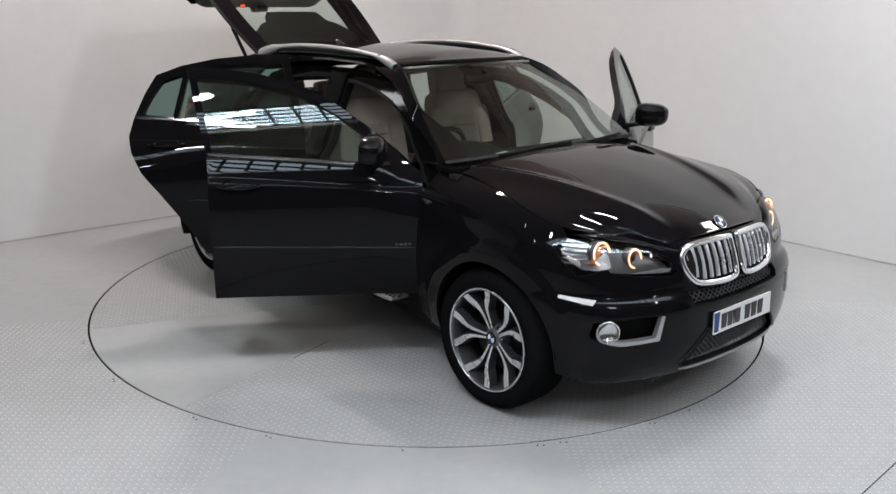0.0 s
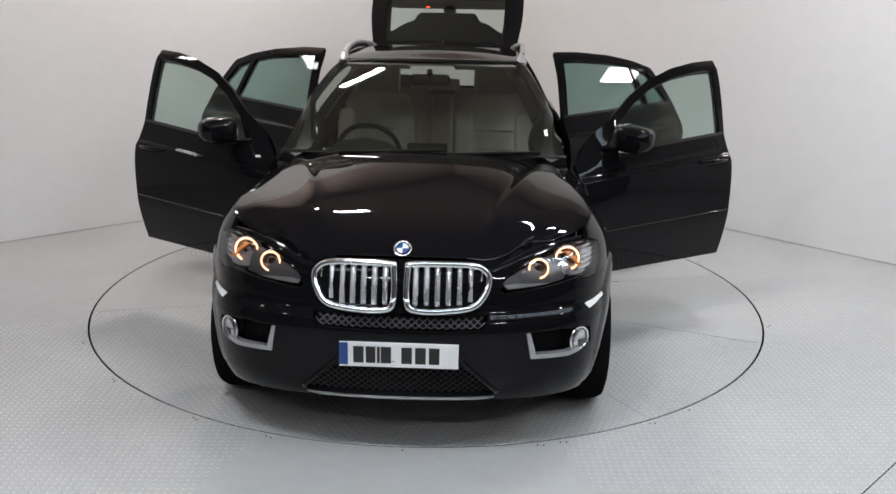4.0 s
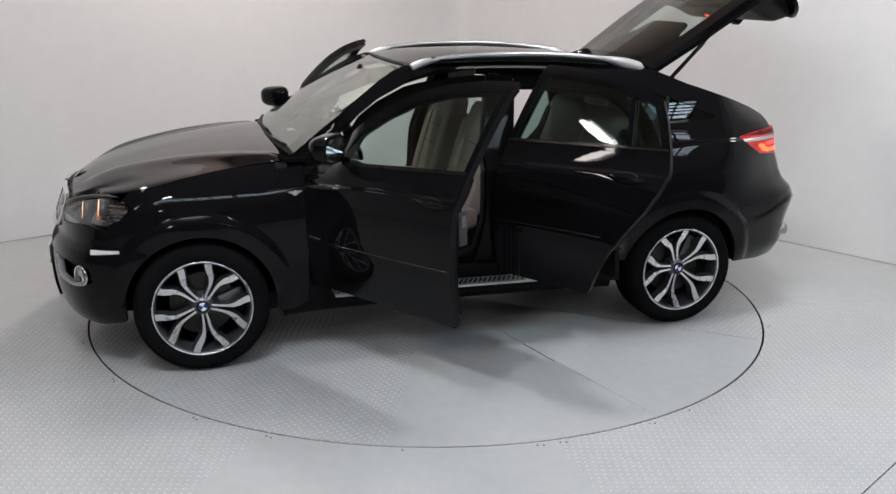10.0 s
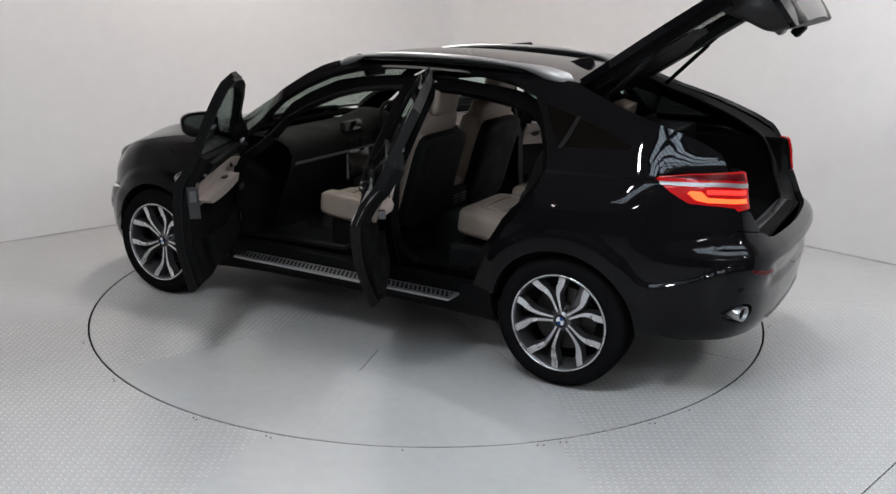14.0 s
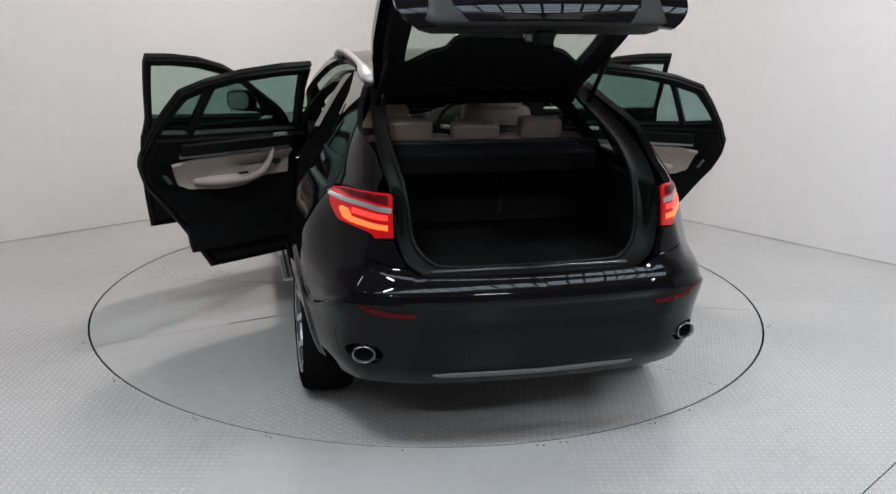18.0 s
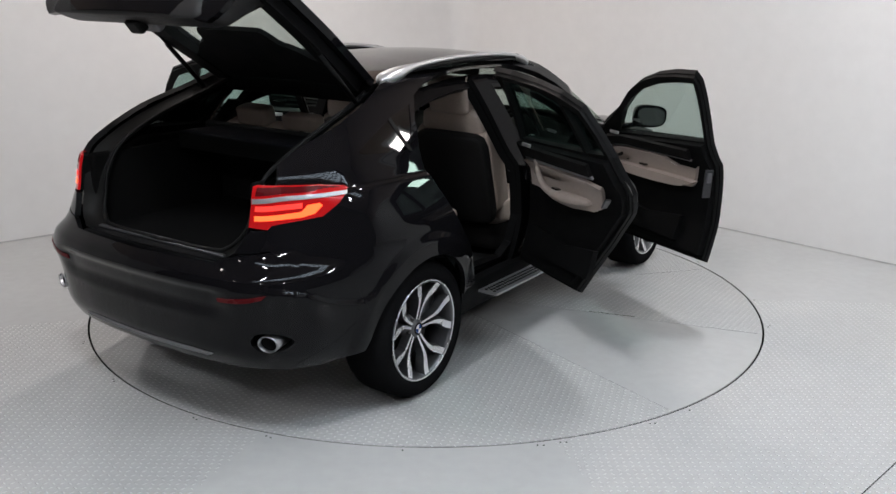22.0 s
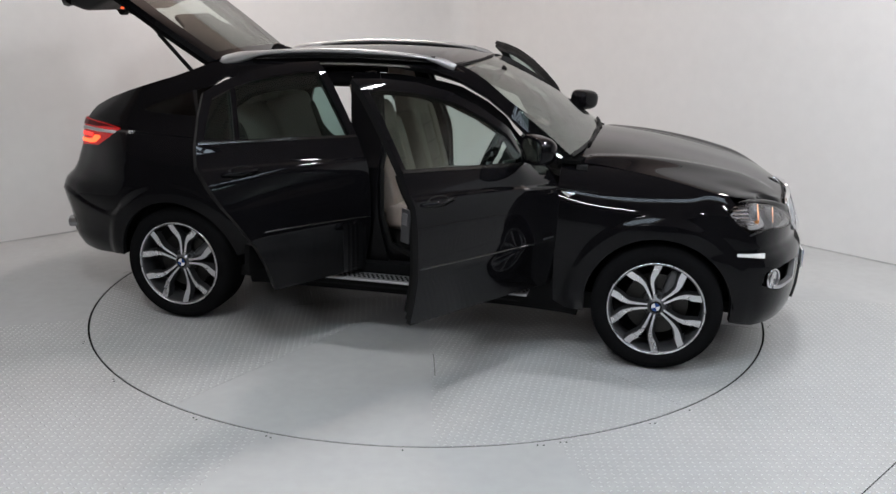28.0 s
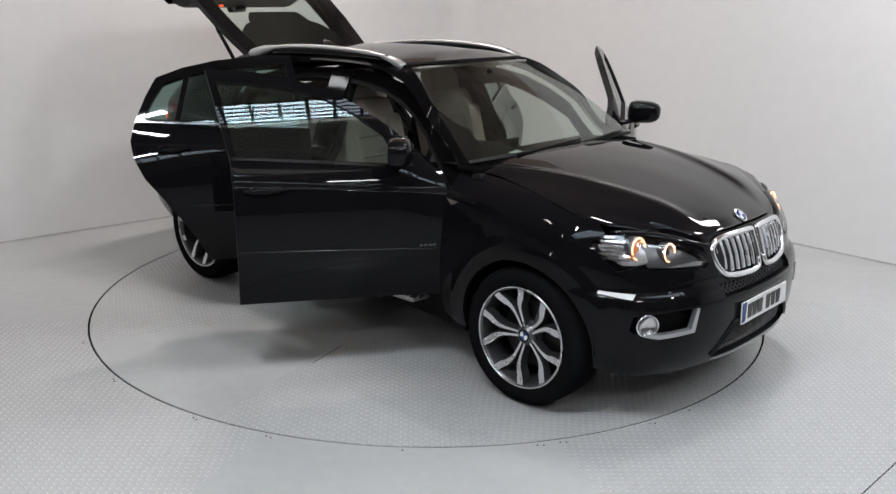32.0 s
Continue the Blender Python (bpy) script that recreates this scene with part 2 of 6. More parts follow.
UMAX = U[-1]

D_SIDE = spl([(0.2, -0.15), (0.28, -0.11), (0.36, -0.072), (0.46, -0.043), (0.56, -0.022), (0.66, -0.006), (0.73, 0.0), (0.80, -0.003), (0.88, -0.008), (0.96, -0.016), (1.04, -0.031), (1.10, -0.052), (1.17, -0.094), (1.21, -0.1175),
              (1.27, -0.149), (1.35, -0.192), (1.45, -0.2495), (1.53, -0.30), (1.59, -0.347), (1.63, -0.41), (1.66, -0.50)])
D_FEND = spl([(0.2, -0.1), (0.3, -0.05), (0.45, -0.015), (0.65, 0.0), (0.8, 0.0), (0.88, -0.006), (0.95, -0.026), (1.0, -0.055), (1.05, -0.105), (1.08, -0.15), (1.105, -0.20), (1.13, -0.26)])
D_FRONT = spl([(0.2, -0.12), (0.27, -0.05), (0.33, -0.02), (0.42, -0.004), (0.52, 0.0), (0.61, -0.002), (0.645, -0.009), (0.67, -0.022), (0.69, -0.042), (0.705, -0.052), (0.74, -0.057), (0.80, -0.068), (0.87, -0.10), (0.92, -0.145), (0.96, -0.2), (1.0, -0.28)])
D_REAR = spl([(0.28, -0.19), (0.34, -0.125), (0.4, -0.08), (0.46, -0.052), (0.53, -0.042), (0.6, -0.034), (0.66, -0.021), (0.71, -0.008), (0.76, 0.0), (0.81, -0.012), (0.88, -0.075), (0.96, -0.11), (1.06, -0.14), (1.16, -0.155), (1.23, -0.18), (1.3, -0.24), (1.4, -0.34)])
CREASE = spl([(-2.3, 1.165), (-1.9, 1.163), (-1.2, 1.145), (-0.6, 1.117), (0.0, 1.087), (0.4, 1.06), (0.9, 1.015), (1.3, 0.99)])
TAIL_CREASE = spl([(-2.5, 0.80), (-2.28, 0.763), (-2.08, 0.682), (-1.93, 0.652), (-1.86, 0.69), (-1.8, 0.77)])
HUBS = ((1.4665, 0.364), (-1.4665, 0.364))


def surf(u, z):
    """A point of the right-hand outer surface; u runs from the nose round to the tail."""
    if u < 0 or u > UMAX:
        p = surf(-u if u < 0 else 2 * UMAX - u, z)
        return Vector((-p.x, p.y, p.z))
    i = min(bisect_right(U, u) - 1, len(U) - 2)
    t = (u - U[i]) / (U[i + 1] - U[i])
    b = PLAN[i].lerp(PLAN[i + 1], t)
    n = PLAN_N[i].lerp(PLAN_N[i + 1], t)
    wf, wr = smooth01(1.62, 2.2, b.y), smooth01(-1.78, -2.33, b.y)
    we = smooth01(0.55, 1.15, b.y)
    d = (D_SIDE(z) * (1 - we) + D_FEND(z) * we) * (1 - wf) * (1 - wr) + D_FRONT(z) * wf + D_REAR(z) * wr
    d -= 0.019 * smooth01(-0.008, 0.008, z - CREASE(b.y)) * smooth01(1.15, 0.85, b.y) * (1 - wr)
    # the bumper's lower corner stands proud under a curved shoulder behind the rear wheel
    d += 0.018 * smooth01(0.014, -0.014, z - TAIL_CREASE(b.y)) * smooth01(-1.80, -1.93, b.y) * smooth01(-2.44, -2.26, b.y)
    # sunken middle of the rear bumper
    d -= 0.022 * smooth01(0.66, 0.50, b.x) * smooth01(0.60, 0.69, z) * smooth01(0.785, 0.735, z) * smooth01(-2.3, -2.4, b.y)
    # the haunch swells over the rear wheel
    d += 0.04 * math.exp(-((b.y + 1.42) / 0.5) ** 2) * smooth01(1.14, 0.92, z) * (1 - wr)
    d += 0.02 * math.exp(-((b.y - 1.4665) / 0.42) ** 2) * smooth01(1.02, 0.78, z) * (1 - wf)
    for cy, cz in HUBS:
        r = math.hypot(b.y - cy, z - cz)
        d += 0.016 * smooth01(0.535, 0.475, r) * (smooth01(0.47, 0.36, b.y - cy) if cy < 0 else 1) * (1 - wf) * (1 - wr)
    return Vector((b.x + n.x * d, b.y + n.y * d, z))


def glass_surf(u, z):
    """The side windows: an even curve from the belt up to the roof, with no wing or crease in it."""
    i = min(max(bisect_right(U, u) - 1, 0), len(U) - 2)
    t = (u - U[i]) / (U[i + 1] - U[i])
    b = PLAN[i].lerp(PLAN[i + 1], t)
    n = PLAN_N[i].lerp(PLAN_N[i + 1], t)
    h = z - 1.21
    d = -0.1365 - 0.49 * h - 0.22 * h * h
    return Vector((b.x + n.x * d, b.y + n.y * d, z))


def uy(y, z):
    """u of the side point that stands at y, at height z."""
    lo, hi = 0.0, UMAX
    for _ in range(22):
        mid = (lo + hi) / 2
        if surf(mid, z).y > y:
            lo = mid
        else:
            hi = mid
    return lo


def ux(x, z, rear=False):
    """u of the front or rear point at the distance x from the middle."""
    lo, hi = (UMAX, UMAX - 1.3) if rear else (0.0, 1.3)
    for _ in range(22):
        mid = (lo + hi) / 2
        if surf(mid, z).x < x:
            lo = mid
        else:
            hi = mid
    return lo


def yz(points):
    return [(uy(y, z), z) for y, z in points]


def fx(points):
    return [(ux(x, z), z) for x, z in points]


def rx_(points):
    return [(ux(x, z, True), z) for x, z in points]


def inside(poly, x, y):
    hit, j = False, len(poly) - 1
    for i in range(len(poly)):
        (xi, yi), (xj, yj) = poly[i], poly[j]
        if (yi > y) != (yj > y) and x < (xj - xi) * (y - yi) / (yj - yi) + xi:
            hit = not hit
        j = i
    return hit


def dense(poly, step):
    out = []
    for (a, b), (c, d) in zip(poly, poly[1:] + poly[:1]):
        n = max(1, math.ceil(math.hypot(c - a, d - b) / step))
        out += [(a + (c - a) * k / n, b + (d - b) * k / n) for k in range(n)]
    return out


def on_shoulder(u, z):
    y = surf(u, z).y
    if -1.95 < y < 1.15 and abs(z - CREASE(y)) < 0.03:
        return True
    if -2.42 < y < -1.84 and abs(z - TAIL_CREASE(y)) < 0.04:
        return True
    if (u < 1.5 and 0.605 < z < 0.735) or (u > UMAX - 1.47 and 0.72 < z < 0.865):
        return True
    return any(0.445 < math.hypot(y - cy, z - cz) < 0.59 for cy, cz in HUBS)


@functools.lru_cache(None)
def shoulder_points():
    """Extra points along the creases and flares, so that they stay crisp."""
    out = []
    for k in range(100):
        y = 1.15 - 0.032 * k
        if y > -1.95:
            out += [(uy(y, CREASE(y)), CREASE(y) + dz) for dz in (-0.018, -0.008, -0.002, 0.003, 0.008, 0.018)]
    for k in range(24):
        y = -1.84 - 0.024 * k
        out += [(uy(y, TAIL_CREASE(y)), TAIL_CREASE(y) + dz) for dz in (-0.028, -0.014, -0.004, 0.005, 0.014, 0.028)]
    for k in range(60):
        out += [(0.004 + k * 0.0255, z) for z in (0.62, 0.635, 0.65, 0.665, 0.68, 0.692, 0.704, 0.72)]
        out += [(UMAX - 0.004 - k * 0.025, z) for z in (0.735, 0.755, 0.772, 0.788, 0.805, 0.825, 0.85)]
    for cy, cz in HUBS:
        for k in range(41):
            a = radians(-5 + 190 * k / 40)
            for r in (0.455, 0.475, 0.495, 0.515, 0.535, 0.558, 0.58):
                y, z = cy + r * math.cos(a), cz + r * math.sin(a)
                out.append((uy(y, z), z))
    return out


def panel(name, outline, material, parent, side=1, holes=(), off=0.0, thick=0.02, step=0.055, origin=(0, 0, 0), label="", fn=surf):
    """A skin cut to an outline on the body's surface, with its thickness turned inwards."""
    outer = dense(outline, step)
    cuts = [dense(h, step) for h in holes]
    pts, edges = [], []
    for loop in [outer] + cuts:
        k = len(pts)
        pts += loop
        edges += [(k + i, k + (i + 1) % len(loop)) for i in range(len(loop))]
    x0, x1 = min(p[0] for p in outer), max(p[0] for p in outer)
    y0, y1 = min(p[1] for p in outer), max(p[1] for p in outer)
    nx, ny = int((x1 - x0) / step) + 1, int((y1 - y0) / step) + 1
    near = {}
    for p in pts:
        near.setdefault((int(p[0] / step), int(p[1] / step)), []).append(p)
    for i in range(nx + 1):
        for j in range(ny + 1):
            x, y = x0 + (i + 0.5 * (j % 2)) * step, y0 + j * step
            if not inside(outer, x, y) or any(inside(c, x, y) for c in cuts):
                continue
            cx, cy = int(x / step), int(y / step)
            if material is PAINT and fn is surf and on_shoulder(x, y):
                continue
            if any(math.hypot(x - q[0], y - q[1]) < 0.45 * step for a in (-1, 0, 1) for b in (-1, 0, 1) for q in near.get((cx + a, cy + b), ())):
                continue
            pts.append((x, y))
    if material is PAINT and fn is surf:
        for x, y in shoulder_points():
            if x0 < x < x1 and y0 < y < y1 and inside(outer, x, y) and not any(inside(c, x, y) for c in cuts):
                cx, cy = int(x / step), int(y / step)
                if not any(math.hypot(x - q[0], y - q[1]) < 0.007 for a in (-1, 0, 1) for b in (-1, 0, 1) for q in near.get((cx + a, cy + b), ())):
                    pts.append((x, y))
    co, _, tris, *_ = delaunay_2d_cdt([Vector(p) for p in pts], edges, [], 0, 1e-6)
    keep = []
    for t in tris:
        gx, gy = sum(co[k].x for k in t) / len(t), sum(co[k].y for k in t) / len(t)
        if inside(outer, gx, gy) and not any(inside(c, gx, gy) for c in cuts):
            keep.append(t)
    h = 0.004
    top, nor = [], []
    for c in co:
        p = fn(c.x, c.y)
        a, b = fn(c.x + h, c.y) - fn(c.x - h, c.y), fn(c.x, c.y + h) - fn(c.x, c.y - h)
        n = b.cross(a)
        n = n.normalized() if n.length > 1e-9 else Vector((1, 0, 0))
        top.append(p + n * off)
        nor.append(n)
    count = {}
    for t in keep:
        for a, b in zip(t, t[1:] + t[:1]):
            key = (min(a, b), max(a, b))
            count[key] = None if key in count else (a, b)
    verts, norms, faces = list(top), list(nor), []
    flip = sum((top[t[1]] - top[t[0]]).cross(top[t[2]] - top[t[0]]).dot(nor[t[0]]) for t in keep) < 0
    for t in keep:
        faces.append(tuple(reversed(t)) if flip else tuple(t))
    n0 = len(verts)
    verts += [p - n * thick for p, n in zip(top, nor)]
    norms += [-n for n in nor]
    for t in keep:
        faces.append(tuple(k + n0 for k in (t if flip else reversed(t))))
    for e in count.values():
        if e:
            a, b = e
            k = len(verts)
            out = (top[b] - top[a]).cross(nor[a]).normalized() * (-1 if flip else 1)
            verts += [top[a], top[b], top[b] - nor[b] * thick, top[a] - nor[a] * thick]
            norms += [out] * 4
            faces.append((k + 3, k + 2, k + 1, k) if not flip else (k, k + 1, k + 2, k + 3))
    if side < 0:
        verts = [Vector((-v.x, v.y, v.z)) for v in verts]
        norms = [Vector((-v.x, v.y, v.z)) for v in norms]
        faces = [tuple(reversed(f)) for f in faces]
    used = sorted({k for f in faces for k in f})
    at = {k: i for i, k in enumerate(used)}
    slots = [0] * (2 * len(keep)) + [1] * (len(faces) - 2 * len(keep)) if material in (PAINT, FRAME) else None
    mats = [material, EDGE] if material in (PAINT, FRAME) else None
    return finish(name, [verts[k] for k in used], [tuple(at[k] for k in f) for f in faces], material, parent, label, [norms[k] for k in used], origin=origin, mats=mats, slots=slots)


def patch(name, fn, na, nb, material, parent, thick=0.012, a0=-1.0, a1=1.0, b0=0.0, b1=1.0, origin=(0, 0, 0), label="", off=0.0):
    """A curved sheet fn(a, b) with thickness, its outer side up."""
    h, top, nor = 1e-3, [], []
    for j in range(nb + 1):
        for i in range(na + 1):
            a, b = a0 + (a1 - a0) * i / na, b0 + (b1 - b0) * j / nb
            n = (fn(a + h, b) - fn(a - h, b)).cross(fn(a, b + h) - fn(a, b - h)).normalized()
            top.append(fn(a, b) + n * off)
            nor.append(n)
    w = na + 1
    verts = top + [p - n * thick for p, n in zip(top, nor)]
    norms = nor + [-n for n in nor]
    k0, faces = len(top), []
    for j in range(nb):
        for i in range(na):
            q = (j * w + i, j * w + i + 1, (j + 1) * w + i + 1, (j + 1) * w + i)
            faces += [q, tuple(k0 + k for k in reversed(q))]
    loop = [i for i in range(w)] + [j * w + na for j in range(1, nb + 1)] + [nb * w + i for i in range(na - 1, -1, -1)] + [j * w for j in range(nb - 1, 0, -1)]
    mid = sum(top, Vector()) / len(top)
    for p, q in zip(loop, loop[1:] + loop[:1]):
        k = len(verts)
        out = (top[q] - top[p]).cross(nor[p]).normalized()
        verts += [top[p], top[q], top[q] - nor[q] * thick, top[p] - nor[p] * thick]
        norms += [out] * 4
        faces.append((k + 3, k + 2, k + 1, k))
    return finish(name, verts, faces, material, parent, label, norms, origin=origin)


# ---- the room ----
CORNER, LEFT_END, RIGHT_END = Vector((0.35, 4.35)), Vector((-8.9, -3.35)), Vector((8.55, -4.4))
BACK = Vector((-0.7, -12.1))


WALL_TOP = 3.4


def wall(name, p, q, material, label, height=CEIL, thick=0.2):
    d = (q - p).normalized()
    n = Vector((-d.y, d.x))
    if n.dot(Vector((0, -3)) - p) > 0:
        n = -n
    bm = bmesh.new()
    c = (p + q) / 2 + n * thick / 2
    box_bm(c.x, c.y, height / 2, (q - p).length + 0.4, thick, height, m=Matrix.Rotation(math.atan2(d.y, d.x), 4, "Z"), bm=bm)
    ob = part(name, bm, material, None)
    return tagged(ob, label, "wall", kind="structure")


WALL = mat("white_wall_paint", (0.74, 0.73, 0.72), 0.75, vary=0.03, scale=0.5, fine=9, bump=0.05, bump_scale=60)
DARK_WALL = mat("dark_wall_paint", (0.06, 0.058, 0.058), 0.8, vary=0.1, scale=1.0)
BROWN_WALL = mat("brown_upper_wall", (0.46, 0.38, 0.34), 0.7, vary=0.12, scale=1.2)
DARK_CEIL = mat("ceiling_paint", (0.39, 0.32, 0.285), 0.9, vary=0.1, scale=1.0)
STEEL = mat("painted_steel", (0.05, 0.055, 0.07), 0.5, vary=0.1)


def floor_material(name, color, rough, relief, turned):
    """Grey floor paint over steel tread plate: crossed raised lozenges."""
    m = mat(name, color, rough, vary=0.05, scale=1.3, fine=14, rvary=0.03)
    nt = m.node_tree
    b = nt.nodes["Principled BSDF"]

    def math_node(op, a, c=None, d=None):
        n = nt.nodes.new("ShaderNodeMath")
        n.operation = op
        for k, v in enumerate((a, c, d)):
            if v is None:
                continue
            if isinstance(v, (int, float)):
                n.inputs[k].default_value = v
            else:
                nt.links.new(v, n.inputs[k])
        return n.outputs[0]

    tex, sep = nt.nodes.new("ShaderNodeTexCoord"), nt.nodes.new("ShaderNodeSeparateXYZ")
    nt.links.new(tex.outputs["Object"], sep.inputs[0])
    s = 1 / 0.035
    x, y = math_node("MULTIPLY", sep.outputs[0], s), math_node("MULTIPLY", sep.outputs[1], s)
    # the floor is cut from wedge-shaped sheets, each with its share of tread showing
    wedge = 2 * math.pi / len(relief)
    index = math_node("FLOOR", math_node("DIVIDE", math_node("SUBTRACT", math_node("ARCTAN2", sep.outputs[1], sep.outputs[0]), radians(15.5)), wedge))
    share = math_node("FRACT", math_node("DIVIDE", math_node("ADD", index, 2 * len(relief) + 0.5), float(len(relief))))
    ramp = nt.nodes.new("ShaderNodeValToRGB")
    ramp.color_ramp.interpolation = "CONSTANT"
    for k, v in enumerate(relief):
        stop = ramp.color_ramp.elements[0] if k == 0 else ramp.color_ramp.elements.new(k / len(relief))
        stop.color = (v, v, v, 1)
    ramp.color_ramp.elements[len(relief)].position = 1.0
    nt.links.new(share, ramp.inputs[0])
    if turned:
        turn = math_node("MULTIPLY", index, wedge)
        co, si = math_node("COSINE", turn), math_node("SINE", turn)
        x, y = math_node("ADD", math_node("MULTIPLY", x, co), math_node("MULTIPLY", y, si)), math_node("SUBTRACT", math_node("MULTIPLY", y, co), math_node("MULTIPLY", x, si))
    fx_, fy_ = math_node("FLOOR", x), math_node("FLOOR", y)
    px, py = math_node("SUBTRACT", math_node("SUBTRACT", x, fx_), 0.5), math_node("SUBTRACT", math_node("SUBTRACT", y, fy_), 0.5)
    par = math_node("MODULO", math_node("ABSOLUTE", math_node("ADD", fx_, fy_)), 2.0)
    par = math_node("GREATER_THAN", par, 0.5)
    sgn = math_node("SUBTRACT", math_node("MULTIPLY", par, 2.0), 1.0)
    q1 = math_node("ADD", px, math_node("MULTIPLY", py, sgn))
    q2 = math_node("SUBTRACT", px, math_node("MULTIPLY", py, sgn))
    dist = math_node("ADD", math_node("MULTIPLY", math_node("MULTIPLY", q1, q1), 3.0), math_node("MULTIPLY", math_node("MULTIPLY", q2, q2), 17.0))
    height = math_node("MAXIMUM", math_node("SUBTRACT", 1.0, dist), 0.0)
    b.inputs["Specular IOR Level"].default_value = 0.45
    bp = nt.nodes.new("ShaderNodeBump")
    bp.inputs["Strength"].default_value, bp.inputs["Distance"].default_value = 1.0, 0.005
    nt.links.new(height, bp.inputs["Height"])
    # noise patches soften the tread and its painted glints
    patch_n, patch_r = nt.nodes.new("ShaderNodeTexNoise"), nt.nodes.new("ShaderNodeMapRange")
    patch_n.inputs["Scale"].default_value, patch_n.inputs["Detail"].default_value = 0.9, 2
    nt.links.new(tex.outputs["Object"], patch_n.inputs["Vector"])
    patch_r.inputs["From Min"].default_value, patch_r.inputs["From Max"].default_value = 0.34, 0.66
    patch_r.inputs["To Min"].default_value, patch_r.inputs["To Max"].default_value = 0.88, 1.0
    nt.links.new(patch_n.outputs[0], patch_r.inputs["Value"])
    strength = math_node("MULTIPLY", patch_r.outputs[0], ramp.outputs[0])
    nt.links.new(strength, bp.inputs["Strength"])
    amount = math_node("MULTIPLY", height, strength)
    # glints put into the colour: raised lozenges lighter than the paint between them
    old = b.inputs["Base Color"].links[0].from_socket
    glint_mix = nt.nodes.new("ShaderNodeMix")
    glint_mix.data_type, glint_mix.blend_type = "RGBA", "MULTIPLY"
    glint_mix.inputs[7].default_value = (1.5, 1.5, 1.5, 1)
    nt.links.new(old, glint_mix.inputs[6])
    nt.links.new(amount, glint_mix.inputs[0])
    nt.links.new(glint_mix.outputs[2], b.inputs["Base Color"])
    nt.links.new(bp.outputs[0], b.inputs["Normal"])
    return m


FLOOR = floor_material("grey_floor_paint", (0.41, 0.413, 0.408), 0.24, (0,) * 10 + (1.0, 1.0, 0.8, 0, 0, 0.85, 1.0, 1.0, 0.85, 0), False)
TABLE = floor_material("grey_platform_paint", (0.40, 0.405, 0.40), 0.2, (0.85, 0.8, 0.9, 1.0, 0, 0, 0.85, 1.0, 1.0, 0), True)


def ring_bm(r0, r1, z0, z1, n=160):
    return revolve_bm([(z0, r0), (z1, r0), (z1, r1), (z0, r1)], n, "z", close=True)


def room():
    wall("wall_west", LEFT_END, CORNER, WALL, "plain white painted studio wall behind the car", WALL_TOP)
    wall("wall_east", CORNER, RIGHT_END, WALL, "plain white painted studio wall meeting its neighbour in a corner", WALL_TOP)
    wall("wall_south", RIGHT_END, BACK, DARK_WALL, "dark workshop wall behind the camera")
    wall("wall_back", BACK, LEFT_END, DARK_WALL, "dark workshop wall behind the camera")
    # brown upper walls above a thin white capping rail
    for name, p, q in (("upper_wall_west", LEFT_END, CORNER), ("upper_wall_east", CORNER, RIGHT_END)):
        d = (q - p).normalized()
        turn, c = Matrix.Rotation(math.atan2(d.y, d.x), 4, "Z"), (p + q) / 2
        n = Vector((-d.y, d.x))
        if n.dot(Vector((0, -3)) - p) > 0:
            n = -n
        c += n * 0.1
        ob = part(name, box_bm(c.x, c.y, (WALL_TOP + CEIL) / 2, (q - p).length + 0.4, 0.2, CEIL - WALL_TOP, m=turn), BROWN_WALL, None)
        tagged(ob, "plain brown upper wall above the white studio wall", "wall", kind="structure")
        c -= n * 0.115
        ob = part(name.replace("upper_wall", "wall_cap"), box_bm(c.x, c.y, WALL_TOP, (q - p).length - 0.5, 0.03, 0.035, 0.004, m=turn), WHITE, None)
        tagged(ob, "thin white capping rail along the top of the studio wall", "rail", kind="structure")
    # dark sealed joint along the foot of the white walls
    seal = mat("grey_joint_seal", (0.33, 0.33, 0.325), 0.7, vary=0.25, scale=3)
    for name, p, q in (("wall_joint_west", LEFT_END, CORNER), ("wall_joint_east", CORNER, RIGHT_END)):
        d = (q - p).normalized()
        n = Vector((d.y, -d.x)) if name.endswith("west") else Vector((-d.y, d.x))
        if n.dot(Vector((0, -3)) - p) < 0:
            n = -n
        c = (p + q) / 2 + n * 0.008
        ob = part(name, box_bm(c.x, c.y, 0.003, (q - p).length - 1.8, 0.016, 0.006, m=Matrix.Rotation(math.atan2(d.y, d.x), 4, "Z")), seal, None)
        tagged(ob, "thin dark sealed joint along the wall's foot", "joint", kind="structure")
    # soft vertical cove where the two white walls meet
    d1, d2 = (LEFT_END - CORNER).normalized(), (RIGHT_END - CORNER).normalized()
    r, n = 0.24, 16
    half = math.acos(max(-1, min(1, d1.dot(d2)))) / 2
    mid = CORNER + (d1 + d2).normalized() * (r / math.sin(half))
    t1, t2 = CORNER + d1 * (r / math.tan(half)), CORNER + d2 * (r / math.tan(half))
    a1, a2 = math.atan2(t1.y - mid.y, t1.x - mid.x), math.atan2(t2.y - mid.y, t2.x - mid.x)
    if a1 < a2:
        a1 += 2 * math.pi
    verts, faces = [], []
    for k in range(n + 1):
        a = a1 + (a2 - a1) * k / n
        for z in (0.0, WALL_TOP):
            verts.append((mid.x + r * math.cos(a), mid.y + r * math.sin(a), z))
    for k in range(n):
        p, q = 2 * k, 2 * k + 2
        faces.append((p, q, q + 1, p + 1))
    norms = [((mid.x - v[0]) / r, (mid.y - v[1]) / r, 0) for v in verts]
    k0 = len(verts)
    verts += [(CORNER.x, CORNER.y, 0.0), (CORNER.x, CORNER.y, WALL_TOP)]
    norms += [norms[0], norms[0]]
    faces += [(0, 1, k0 + 1, k0), (2 * n + 1, 2 * n, k0, k0 + 1)]
    cove = finish("wall_cove", verts, faces, WALL, normals=norms)
